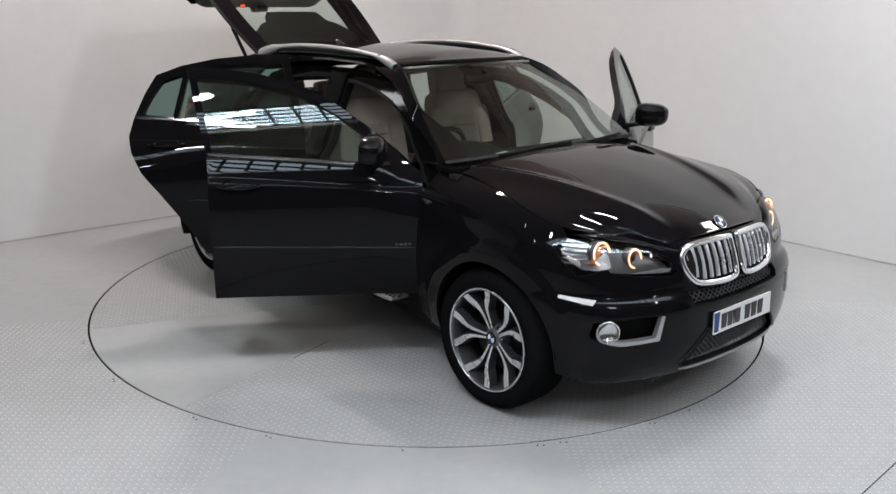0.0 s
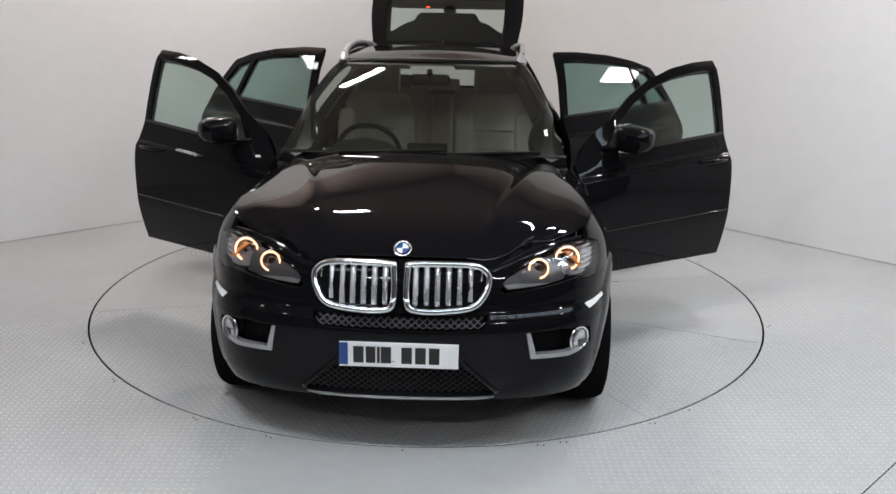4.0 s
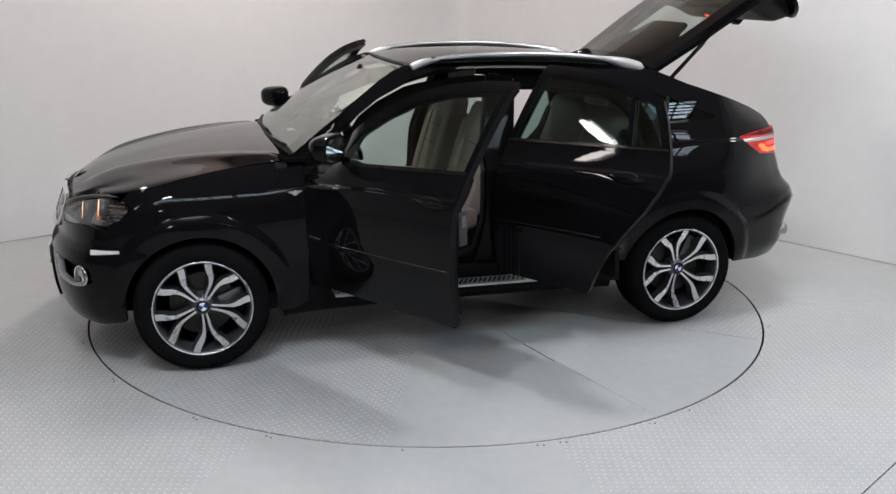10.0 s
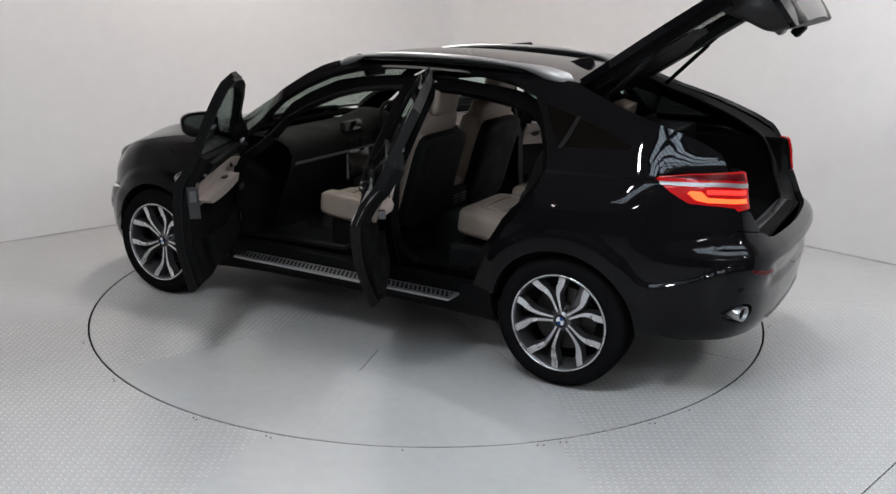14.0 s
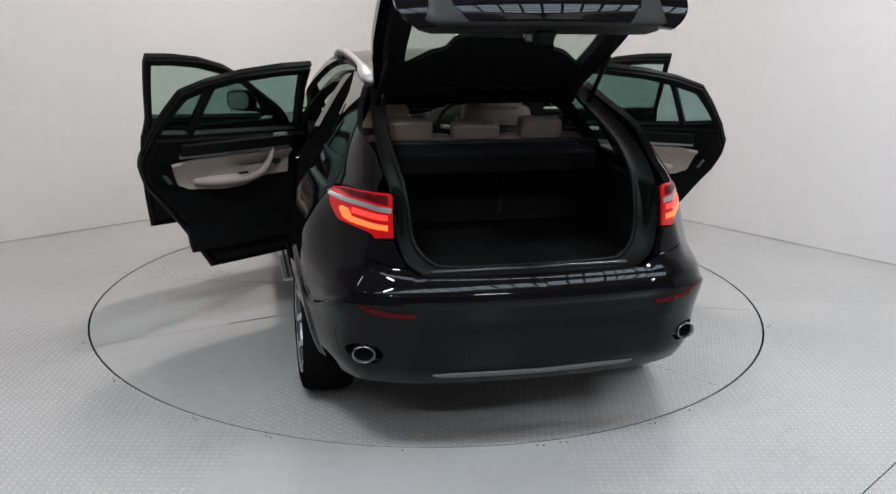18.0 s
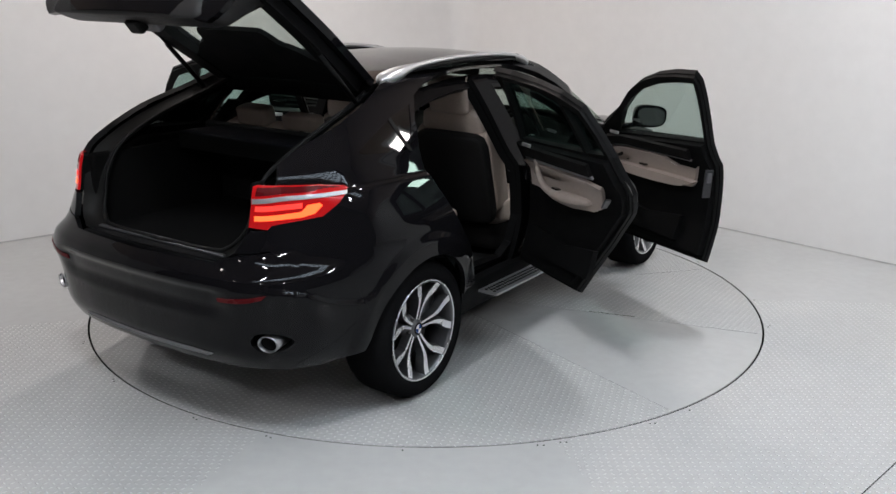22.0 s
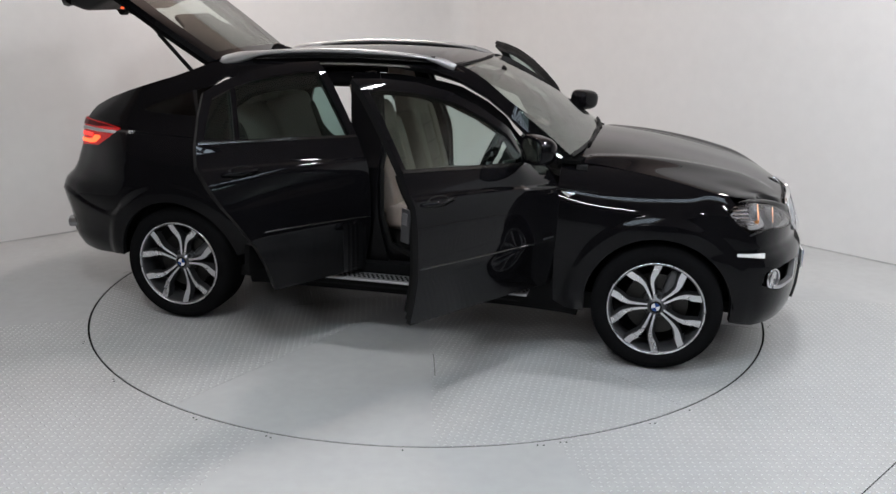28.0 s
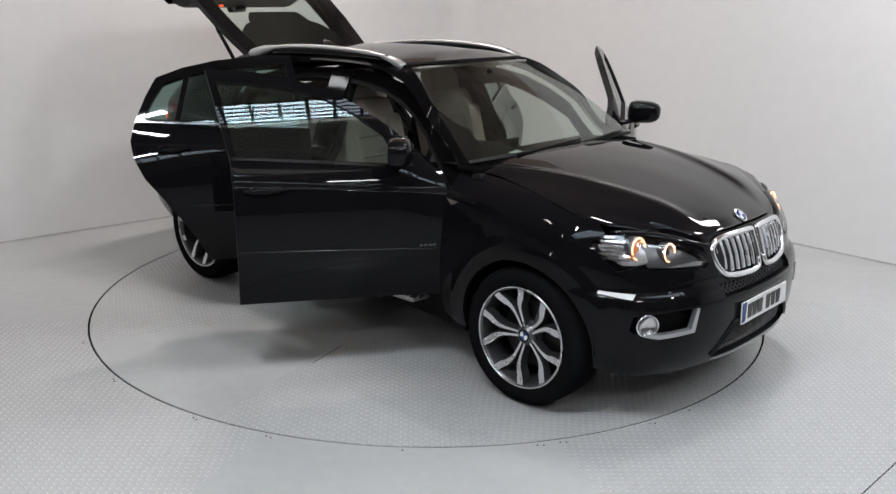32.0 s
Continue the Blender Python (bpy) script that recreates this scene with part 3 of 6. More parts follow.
    tagged(cove, "curved white plaster cove rounding the wall corner", "wall", kind="structure")
    # floor sheet with the round pit of the platform in it
    n, outer = 160, []
    quad = [LEFT_END, BACK, RIGHT_END, CORNER]
    verts, faces = [], []
    for k in range(n):
        a = 2 * math.pi * k / n
        d = Vector((math.cos(a), math.sin(a)))
        far = 30.0
        for p, q in zip(quad, quad[1:] + quad[:1]):
            e = q - p
            den = d.x * e.y - d.y * e.x
            if abs(den) > 1e-9:
                t = (p.x * e.y - p.y * e.x) / den
                s = (p.x * d.y - p.y * d.x) / den
                if t > 0 and -1e-6 <= s <= 1 + 1e-6:
                    far = min(far, t)
        far += 0.1
        r = TABLE_R + 0.006
        verts += [(d.x * r, d.y * r, 0), (d.x * far, d.y * far, 0), (d.x * r, d.y * r, -0.12), (d.x * far, d.y * far, -0.12)]
    for k in range(n):
        a, b = 4 * k, 4 * ((k + 1) % n)
        faces += [(a, a + 1, b + 1, b), (b, b + 2, a + 2, a), (a + 2, b + 2, b + 3, a + 3)]
    ob = finish("floor", verts, faces, FLOOR, smooth=False)
    tagged(ob, "light grey painted tread-plate floor round the turntable", "floor", kind="structure")
    pit = part("pit_floor", revolve_bm([(-0.14, TABLE_R + 0.05), (-0.125, TABLE_R + 0.05)], 96, "z"), LINER, None)
    tagged(pit, "dark bottom of the pit under the turntable", "floor", kind="structure")
    # ceiling in one slab
    bm = bmesh.new()
    top = [bm.verts.new((p.x, p.y, CEIL)) for p in quad]
    f = bm.faces.new(top)
    ext = bmesh.ops.extrude_face_region(bm, geom=[f])
    bmesh.ops.translate(bm, vec=(0, 0, 0.2), verts=[v for v in ext["geom"] if isinstance(v, bmesh.types.BMVert)])
    bmesh.ops.recalc_face_normals(bm, faces=bm.faces)
    tagged(part("ceiling", bm, DARK_CEIL, None), "dull warm-toned workshop ceiling", "ceiling", kind="structure")


room()


def turntable():
    base = tagged(new("turntable"), "round turntable of grey painted steel tread plate under the car", "turntable")
    part("deck", revolve_bm([(-0.11, TABLE_R - 0.006), (-0.003, TABLE_R - 0.006), (0.0, TABLE_R - 0.008)], 160, "z"), TABLE, base)
    part("rim_seal", ring_bm(TABLE_R - 0.0055, TABLE_R + 0.0055, -0.02, -0.004), LINER, base)
    joint = mat("filled_joint", (0.31, 0.31, 0.31), 0.5, vary=0.2)
    for k in range(10):
        a = radians(15.5 + 36 * k)
        part("seam", box_bm(1.36 * math.cos(a), 1.36 * math.sin(a), 0.0004, 1.68, 0.003, 0.0016, m=Matrix.Rotation(a, 4, "Z")), joint, base)
    for deg, r0, r1 in ((16.5, 1.13, 1.43), (195.0, 1.11, 1.42)):
        a = radians(deg)
        part("open_joint", box_bm((r0 + r1) / 2 * math.cos(a), (r0 + r1) / 2 * math.sin(a), 0.0007, r1 - r0, 0.0032, 0.002, m=Matrix.Rotation(a, 4, "Z")), GASKET, base)
    return base


turntable_ob = turntable()

# small dark bolt heads in the floor outside the platform's rim, and a sawn joint
bm = bmesh.new()
for deg in (205.5, 221.6, 239.4, 250.3, 267.1, 283.2, 286.1, 299, 306.2, 344, 357.3, 20, 52, 95, 131, 170):
    for d in (0.0, 0.7)[:1 + (int(deg) % 3 > 0)]:
        a, r = radians(deg + d), TABLE_R + 0.035 + 0.012 * d
        revolve_bm([(0.0, 0.0048), (0.002, 0.004), (0.0024, 0.001)], 8, "z", Matrix.Translation((r * math.cos(a), r * math.sin(a), 0)), bm)
tagged(part("floor_bolts", bm, GASKET, None), "small dark bolt heads in the grey floor", "bolts", kind="stuff")
joint_line = part("floor_joint", box_bm(2.6, -1.92, 0.0005, 2.2, 0.005, 0.002, m=Matrix.Rotation(radians(43.8), 4, "Z")), GASKET, None)
tagged(joint_line, "thin dark sawn joint in the floor", "floor joint", kind="structure")


# ---- the car ----
car = tagged(new("car"), "black coupe-shaped luxury SUV with all four doors and the tailgate open", "car")


def arch(cy, r, a0, a1, n=18):
    """Points of a wheel arch from angle a0 to a1 (degrees, 0 ahead, 90 up)."""
    return [(cy + r * math.cos(radians(a0 + (a1 - a0) * k / n)), 0.364 + r * math.sin(radians(a0 + (a1 - a0) * k / n))) for k in range(n + 1)]


BELT = spl([(-2.0, 1.30), (-1.3, 1.265), (-0.9, 1.238), (-0.3, 1.207), (0.3, 1.175), (0.86, 1.12)])
DOOR_TOP = [(0.86, 1.10), (0.74, 1.215), (0.58, 1.345), (0.42, 1.452), (0.25, 1.532), (0.05, 1.587), (-0.15, 1.614), (-0.335, 1.622)]
REAR_TOP = [(-0.335, 1.622), (-0.55, 1.619), (-0.8, 1.596), (-1.0, 1.557), (-1.15, 1.505)]
ROOF_EDGE = spl([(-1.36, 1.585), (-1.1, 1.618), (-0.8, 1.638), (-0.4, 1.648), (0.0, 1.643), (0.25, 1.615), (0.42, 1.535), (0.6, 1.412), (0.8, 1.275), (0.95, 1.168)])
BON_EDGE = spl([(0.95, 1.115), (1.15, 1.103), (1.35, 1.085), (1.55, 1.055), (1.75, 1.01), (1.93, 0.965)])


def side_panels(s):
    # front wing
    top = [(y, BON_EDGE(y) - 0.001) for y in (0.885, 1.0, 1.15, 1.3, 1.45, 1.6, 1.72, 1.80)]
    wing = [(0.885, 0.44)] + top + [(1.845, 0.955), (1.80, 0.925), (1.86, 0.86), (1.93, 0.80), (1.935, 0.74), (1.87, 0.66)] + arch(1.4665, 0.405, 37.2, 184) + [(1.06, 0.30), (0.95, 0.30), (0.885, 0.34)]
    panel("front_wing", yz(wing), PAINT, car, s, thick=0.025)
    # sill
    panel("sill", yz([(1.02, 0.235), (1.02, 0.45), (0.88, 0.455), (-0.9, 0.455), (-1.03, 0.45), (-1.03, 0.235)]), BLACK_TRIM, car, s, off=-0.02, thick=0.05)
    # rear quarter, with the small fixed window
    hatch_edge = [(-1.36, 1.585), (-1.58, 1.50), (-1.75, 1.447), (-1.91, 1.396), (-2.05, 1.345), (-2.16, 1.29)]
    quarter = REAR_TOP[-1:] + [(-1.17, 1.56)] + hatch_edge + [(-2.21, 1.212), (-2.04, 1.206), (-1.905, 1.192), (-1.885, 1.178), (-1.97, 1.115), (-2.06, 1.062), (-2.26, 1.038), "rear",
                                                                (-2.2, 0.86), (-2.05, 0.80), (-1.95, 0.70), (-1.88, 0.55)] + [(y, z) for y, z in arch(-1.4665, 0.405, 151.5, 12, 24)] + \
        [(-1.02, 0.46), (-0.935, 0.47), (-0.975, 0.56), (-1.045, 0.695), (-1.14, 0.835), (-1.24, 0.965), (-1.297, 1.08), (-1.315, 1.165), (-1.285, 1.27), (-1.225, 1.40)]
    win = [(-1.215, 1.475), (-1.32, 1.452), (-1.48, 1.405), (-1.62, 1.355), (-1.745, 1.305), (-1.72, 1.288), (-1.55, 1.278), (-1.37, 1.27), (-1.30, 1.34)]
    k = quarter.index("rear")
    quarter_o = yz(quarter[:k]) + rx_([(0.70, 1.02), (0.632, 1.016), (0.60, 0.95), (0.583, 0.912)]) + yz([(-2.29, 0.936)] + quarter[k + 1:])
    panel("rear_quarter", quarter_o, PAINT, car, s, holes=[yz(win)], thick=0.03, step=0.05)
    panel("quarter_window", yz(win), DARK_GLASS, car, s, off=-0.004, thick=0.004)
    panel("window_divider", yz([(-1.345, 1.262), (-1.385, 1.35), (-1.415, 1.43), (-1.437, 1.424), (-1.408, 1.345), (-1.37, 1.264)]), GASKET, car, s, off=0.0, thick=0.012, step=0.04)
    # roof side with the windscreen pillar
    low = [(y, z + 0.006) for y, z in [(0.95, 1.112), (0.87, 1.112)] + DOOR_TOP[1:] + REAR_TOP[1:]]
    high = [(y, ROOF_EDGE(y)) for y in (-1.36, -1.1, -0.8, -0.4, 0.0, 0.25, 0.33, 0.42, 0.6, 0.8, 0.95)]
    panel("roof_side", yz(low + [(-1.17, 1.557)] + high), PAINT, car, s, thick=0.04)
    # middle pillar, seen when the doors stand open
    panel("door_pillar", yz([(-0.12, 0.44), (-0.17, 0.75), (-0.18, 1.15), (-0.27, 1.6), (-0.44, 1.6), (-0.37, 1.15), (-0.37, 0.75), (-0.40, 0.44)]), FRAME, car, s, off=-0.055, thick=0.06)
    # door openings' inner flange
    jamb = 0.05
    f_hole = [(0.84, 0.47), (0.84, 1.05), (0.72, 1.16), (0.56, 1.285), (0.40, 1.385), (0.23, 1.46), (0.05, 1.51), (-0.15, 1.535), (-0.26, 1.54), (-0.17, 1.15), (-0.16, 0.75), (-0.11, 0.55), (0.0, 0.49)]
    r_hole = [(-0.45, 1.54), (-0.6, 1.537), (-0.8, 1.515), (-0.98, 1.483), (-1.10, 1.45), (-1.18, 1.38), (-1.235, 1.26), (-1.255, 1.165), (-1.235, 1.10), (-1.165, 0.985), (-1.07, 0.86), (-0.98, 0.71), (-0.91, 0.56), (-0.82, 0.5), (-0.5, 0.485), (-0.4, 0.56), (-0.37, 0.75), (-0.375, 1.15)]
    rim = [(0.93, 0.42), (0.93, 1.09)] + [(y, z + 0.01) for y, z in DOOR_TOP + REAR_TOP[1:]] + [(-1.30, 1.27), (-1.325, 1.165), (-1.30, 1.08), (-1.23, 0.98), (-1.13, 0.86), (-1.03, 0.72), (-0.95, 0.56), (-0.94, 0.42)]
    panel("door_frame", yz(rim), FRAME, car, s, holes=[yz(f_hole), yz(r_hole)], off=-0.085, thick=0.05)
    panel("door_seal", yz(f_hole), GASKET, car, s, holes=[yz([(y * 0.965 + 0.011, 1.0 + (z - 1.0) * 0.96) for y, z in f_hole])], off=-0.07, thick=0.02)
    # side marker strip
    panel("marker_strip", yz([(2.02, 0.69), (1.872, 0.70), (1.872, 0.685), (2.02, 0.668)]), mat("clear_reflector", (0.75, 0.75, 0.74), 0.2, vary=0.05, coat=1) if s > 0 else bpy.data.materials["clear_reflector"], car, s, off=0.004, thick=0.006)
    # badge plate and chrome line on the wing
    panel("wing_badge", yz([(0.985, 0.975), (0.90, 0.985), (0.945, 0.955)]), CHROME, car, s, off=0.004, thick=0.006)
    panel("wing_trim", yz([(1.10, 0.988), (0.89, 1.0), (0.89, 0.993), (1.10, 0.983)]), GASKET, car, s, off=0.003, thick=0.004)
    # wheel housings
    for cy, _ in HUBS:
        n = 20
        verts, faces = [], []
        for k in range(n + 1):
            a = radians(2 + 176 * k / n)
            y, z = cy + 0.415 * math.cos(a), 0.364 + 0.415 * math.sin(a)
            verts += [(s * 0.93, y, z), (s * 0.52, y, z), (s * 0.52, cy, 0.364)]
        for k in range(n):
            a, b = 3 * k, 3 * k + 3
            faces += [(a, a + 1, b + 1, b), (a + 1, a + 2, b + 1)]
        finish("wheel_housing", verts, faces, LINER, car)


for s in (1, -1):
    side_panels(s)


# front bumper halves and rear bumper halves meet on the middle line
FOG_HOLE = [(0.585, 0.485), (0.56, 0.61), (0.70, 0.612), (0.85, 0.59), (0.86, 0.515), (0.76, 0.468)]


def nose(s):
    outline = fx([(0.0, 0.298), (0.30, 0.296), (0.6, 0.28), (0.80, 0.27)]) + yz([(1.98, 0.27), (1.865, 0.30)] + arch(1.4665, 0.405, 8, 36.9, 6)[:] + [(1.865, 0.665), (1.93, 0.745), (1.93, 0.79)]) + \
        fx([(0.80, 0.815), (0.62, 0.79), (0.46, 0.775), (0.43, 0.80), (0.42, 0.86), (0.30, 0.885), (0.0, 0.90), (0.0, 0.692), (0.385, 0.692), (0.37, 0.63), (0.0, 0.625), (0.0, 0.49), (0.27, 0.49), (0.43, 0.335), (0.40, 0.318), (0.0, 0.318)])
    holes = [fx(FOG_HOLE)]
    panel("front_bumper", outline, PAINT, car, s, holes=holes, thick=0.03, step=0.045)
    panel("lower_lip", fx([(0.0, 0.311), (0.42, 0.311), (0.36, 0.303), (0.0, 0.303)]), SATIN, car, s, off=0.008, thick=0.012)
    panel("bumper_backing", fx([(0.0, 0.28), (0.5, 0.28), (0.86, 0.44), (0.88, 0.62), (0.5, 0.70), (0.0, 0.70)]), BLACK_TRIM, car, s, off=-0.06, thick=0.01)
    # raised body-coloured edge round the lower opening
    rim = [surf(ux(x, z), z) for x, z in ((0.02, 0.494), (0.15, 0.495), (0.262, 0.492), (0.30, 0.468), (0.37, 0.398), (0.432, 0.337))]
    part("opening_edge", tube_bm([(s * p.x, p.y + 0.002, p.z) for p in catmull(rim, 4)], 0.011, 8, up=(0, 1, 0)), PAINT, car, smooth=True)
    # fog lamp with its bright surround
    f = ux(0.80, 0.545)
    c = surf(f, 0.545)
    aim = Matrix.Translation((c.x - 0.015, c.y - 0.02, 0.545)) @ Matrix.Rotation(radians(-38), 4, "Z")
    flip = Matrix.Diagonal((s, 1, 1, 1))
    for nm, prof, ma in (("fog_lamp", [(-0.05, 0.002), (-0.045, 0.02), (-0.02, 0.036), (0.012, 0.044), (0.026, 0.05), (0.022, 0.056), (0.0, 0.052), (-0.05, 0.03)], DARK_ALLOY), ("fog_rim", [(0.014, 0.046), (0.027, 0.050), (0.028, 0.054), (0.022, 0.0575), (0.0, 0.054)], CHROME), ("fog_bulb", [(-0.05, 0.014), (-0.015, 0.014), (-0.008, 0.008), (-0.007, 0.001)], SHADOW_ALLOY), ("fog_lens", [(0.010, 0.043), (0.020, 0.036), (0.026, 0.018), (0.027, 0.001)], LENS)):
        part(nm, revolve_bm(prof, 32, "y", flip @ aim), ma, car, smooth=True)
    panel("fog_trim", fx([(0.575, 0.490), (0.553, 0.608), (0.570, 0.608), (0.598, 0.508), (0.745, 0.499), (0.80, 0.507), (0.80, 0.489), (0.75, 0.478)]), SATIN, car, s, off=0.006, thick=0.03)


for s in (1, -1):
    nose(s)


def kidney(s):
    """One radiator grille: chrome frame, dark backing and upright bars."""
    def grille_surf(x, z):
        return Vector((x, 2.262 - 0.35 * x * x - 0.36 * (z - 0.70), z))

    shape = [(0.022, 0.74), (0.022, 0.885), (0.05, 0.912), (0.30, 0.906), (0.375, 0.875), (0.392, 0.83), (0.37, 0.765), (0.32, 0.718), (0.20, 0.703), (0.07, 0.706)]
    outer = [(p.x, p.y) for p in catmull(shape, 5, True)]
    cx, cz = 0.205, 0.808
    inner = [(cx + (x - cx) * 0.88, cz + (z - cz) * 0.80) for x, z in outer]
    ring = [grille_surf(cx + (x - cx) * 0.955, cz + (z - cz) * 0.92) + Vector((0, 0.006, 0)) for x, z in outer]
    ring = [Vector((s * p.x, p.y, p.z)) for p in ring]
    part("grille_frame", tube_bm(ring + ring[:2], 0.0155, 10, up=(0, 1, 0)), CHROME, car, "bright chrome grille frame", smooth=True)
    panel("grille_backing", inner, GASKET, car, s, off=-0.035, thick=0.006, step=0.06, fn=grille_surf)
    for k in range(7):
        x = 0.066 + 0.0475 * k
        z0 = 0.733 + 0.06 * max(0, (x - 0.28)) / 0.1
        z1 = 0.890 - 0.03 * max(0, (x - 0.28)) / 0.1
        pts = [grille_surf(x, z0 + (z1 - z0) * t / 8) + Vector((0, 0.006 * math.sin(math.pi * t / 8), 0)) for t in range(9)]
        pts = [Vector((s * p.x, p.y - 0.004, p.z)) for p in pts]
        part("grille_bar", tube_bm(pts, 0.0095, 8, flat=1.3, up=(1, 0, 0)), SILVER, car, smooth=True)
    # surround behind the frames
    panel("grille_surround", [(0.0, 0.70), (0.0, 0.925), (0.30, 0.918), (0.40, 0.885), (0.43, 0.83), (0.42, 0.77), (0.40, 0.70)], PAINT, car, s, off=-0.012, thick=0.02, fn=grille_surf, holes=[inner])


for s in (1, -1):
    kidney(s)


def bonnet_pt(a, b):
    aa = min(abs(a), 1.0)
    over = max(0.0, b - 1) * smooth01(0.40, 0.52, aa)
    b = min(b, 1.0) + over
    yr = 0.955 + 0.07 * (1 - aa ** 2)
    yf = 2.15 - 0.09 * aa ** 2 - 0.125 * aa ** 5 - 0.07 * math.exp(-((aa - 0.82) / 0.13) ** 2)
    y = yr + (yf - yr) * b
    ye = 0.955 + (1.935 - 0.955) * b
    e = EDGE_PT(ye)
    zc = BON_C(y)
    x = a * e[0]
    z = zc - (zc - e[1]) * aa ** 2.6
    line = abs(x) - (0.34 + 0.36 * (1 - b))
    ridge = 0.016 * math.exp(-(line / (0.11 if line > 0 else 0.05)) ** 2) * smooth01(0, 0.1, b) * smooth01(1.0, 0.8, b)
    dome = 0.010 * math.exp(-((abs(x)) / 0.16) ** 2) * smooth01(0.2, 0.5, b)
    dip = -0.03 * smooth01(0.74, 1.0, b) * math.exp(-((aa - 0.62) / 0.26) ** 2)
    return Vector((x, y, z + ridge + dome * 0.4 + dip - over * 1.1))


BON_C = spl([(0.95, 1.19), (1.1, 1.183), (1.3, 1.16), (1.6, 1.108), (1.85, 1.05), (2.0, 1.002), (2.09, 0.96), (2.15, 0.922)])
_edge = [(y, surf(uy(y, BON_EDGE(y)), BON_EDGE(y))) for y in (0.95, 1.1, 1.25, 1.4, 1.55, 1.7, 1.82, 1.94)]
_ex, _ez = spl([(y, p.x) for y, p in _edge]), spl([(y, p.z) for y, p in _edge])


def EDGE_PT(y):
    return _ex(y), _ez(y)


patch("bonnet", bonnet_pt, 90, 60, PAINT, car, 0.02, a0=-0.997, a1=0.997, b1=1.026)
# the bonnet's front flange, brought down to the upper edge of each head lamp
_rim = [(aa, surf(u, z)) for aa, (u, z) in zip((0.46, 0.52, 0.60, 0.70, 0.80, 0.90, 0.96, 1.0), fx([(0.435, 0.845), (0.48, 0.866), (0.54, 0.896), (0.62, 0.926), (0.72, 0.951), (0.82, 0.964)]) + yz([(1.895, 0.958), (1.835, 0.945)]))]
_rimx, _rimy, _rimz = (spl([(aa, p[k]) for aa, p in _rim]) for k in range(3))


def flange_pt(a, b):
    aa = abs(a)
    p, q = bonnet_pt(a, 1.024), Vector((math.copysign(_rimx(aa), a), _rimy(aa), _rimz(aa)))
    return p.lerp(q, b) + Vector((0, 0.010, 0.010)) * math.sin(math.pi * b)


for s in (1, -1):
    patch("bonnet_flange", flange_pt, 30, 6, PAINT, car, 0.006, a0=0.46 if s > 0 else -0.997, a1=0.997 if s > 0 else -0.46)


def screen_pt(a, b):
    x = a * (0.80 + (0.57 - 0.80) * b)
    return Vector((x, 1.015 + (0.25 - 1.015) * b - 0.07 * a * a, 1.165 + (1.628 - 1.165) * b + 0.035 * math.sin(math.pi * b) - 0.012 * a * a))


def roof_pt(a, b):
    y = 0.25 + (-1.35 - 0.25) * b - 0.07 * a * a * (1 - b)
    e = ROOF_EDGE(min(y, 0.25)) - 0.012
    zc = ROOF_C(y)
    w = 0.572 - 0.012 * b
    return Vector((a * w, y, zc - (zc - e) * abs(a) ** 2.3))


ROOF_C = spl([(-1.4, 1.588), (-1.2, 1.625), (-0.8, 1.664), (-0.4, 1.678), (0.0, 1.667), (0.25, 1.632)])
patch("windscreen", screen_pt, 24, 16, CLEAR_GLASS, car, 0.005, label="large clear raked windscreen")
patch("roof", roof_pt, 30, 40, PAINT, car, 0.007, b0=-0.012)
patch("headlining", lambda a, b: roof_pt(a * 0.97, b) - Vector((0, 0, 0.04)), 12, 12, HEADLINER, car, 0.01)
for nm, a0, a1, b0, b1 in (("screen_band", -1, 1, 0.0, 0.022), ("screen_band", -1, 1, 0.965, 1.0)):
    patch(nm, screen_pt, 20, 12, GASKET, car, 0.003, a0=a0, a1=a1, b0=b0, b1=b1, off=-0.008)
# scuttle below the windscreen
patch("scuttle", lambda a, b: Vector((a * 0.80, 0.93 + 0.13 * b - 0.07 * a * a, 1.135 + 0.01 * (1 - a * a))), 16, 2, LINER, car, 0.02)


def roof_rail(s):
    # silver rail: two feet and a bar standing clear of the roof
    line = [(0.200, 1.603), (0.13, 1.632), (0.02, 1.657), (-0.2, 1.676), (-0.5, 1.682), (-0.8, 1.673), (-1.05, 1.648), (-1.20, 1.615), (-1.315, 1.586)]
    pts = catmull([(s * (0.556 + 0.03 * math.sin(math.pi * (0.2 - y) / 1.58)), y, z) for y, z in line], 6)
    def r(t):
        return 0.019 + 0.012 * (smooth01(-0.1, 0.04, t) - smooth01(0.10, 0.26, t)) + 0.030 * (smooth01(0.70, 0.88, t) - smooth01(0.95, 1.0, t))
    part("roof_rail", tube_bm(pts, r, 12, flat=0.75), SATIN, car, "satin silver roof rail", smooth=True)
    gap = [(s * (0.562 + 0.02 * math.sin(math.pi * (0.2 - y) / 1.58)), y, ROOF_EDGE(y) + 0.012) for y in (0.08, -0.1, -0.4, -0.7, -0.95, -1.12)]
    part("rail_foot_strip", tube_bm(catmull(gap, 4), 0.016, 8), GASKET, car, smooth=True)


for s in (1, -1):
    roof_rail(s)
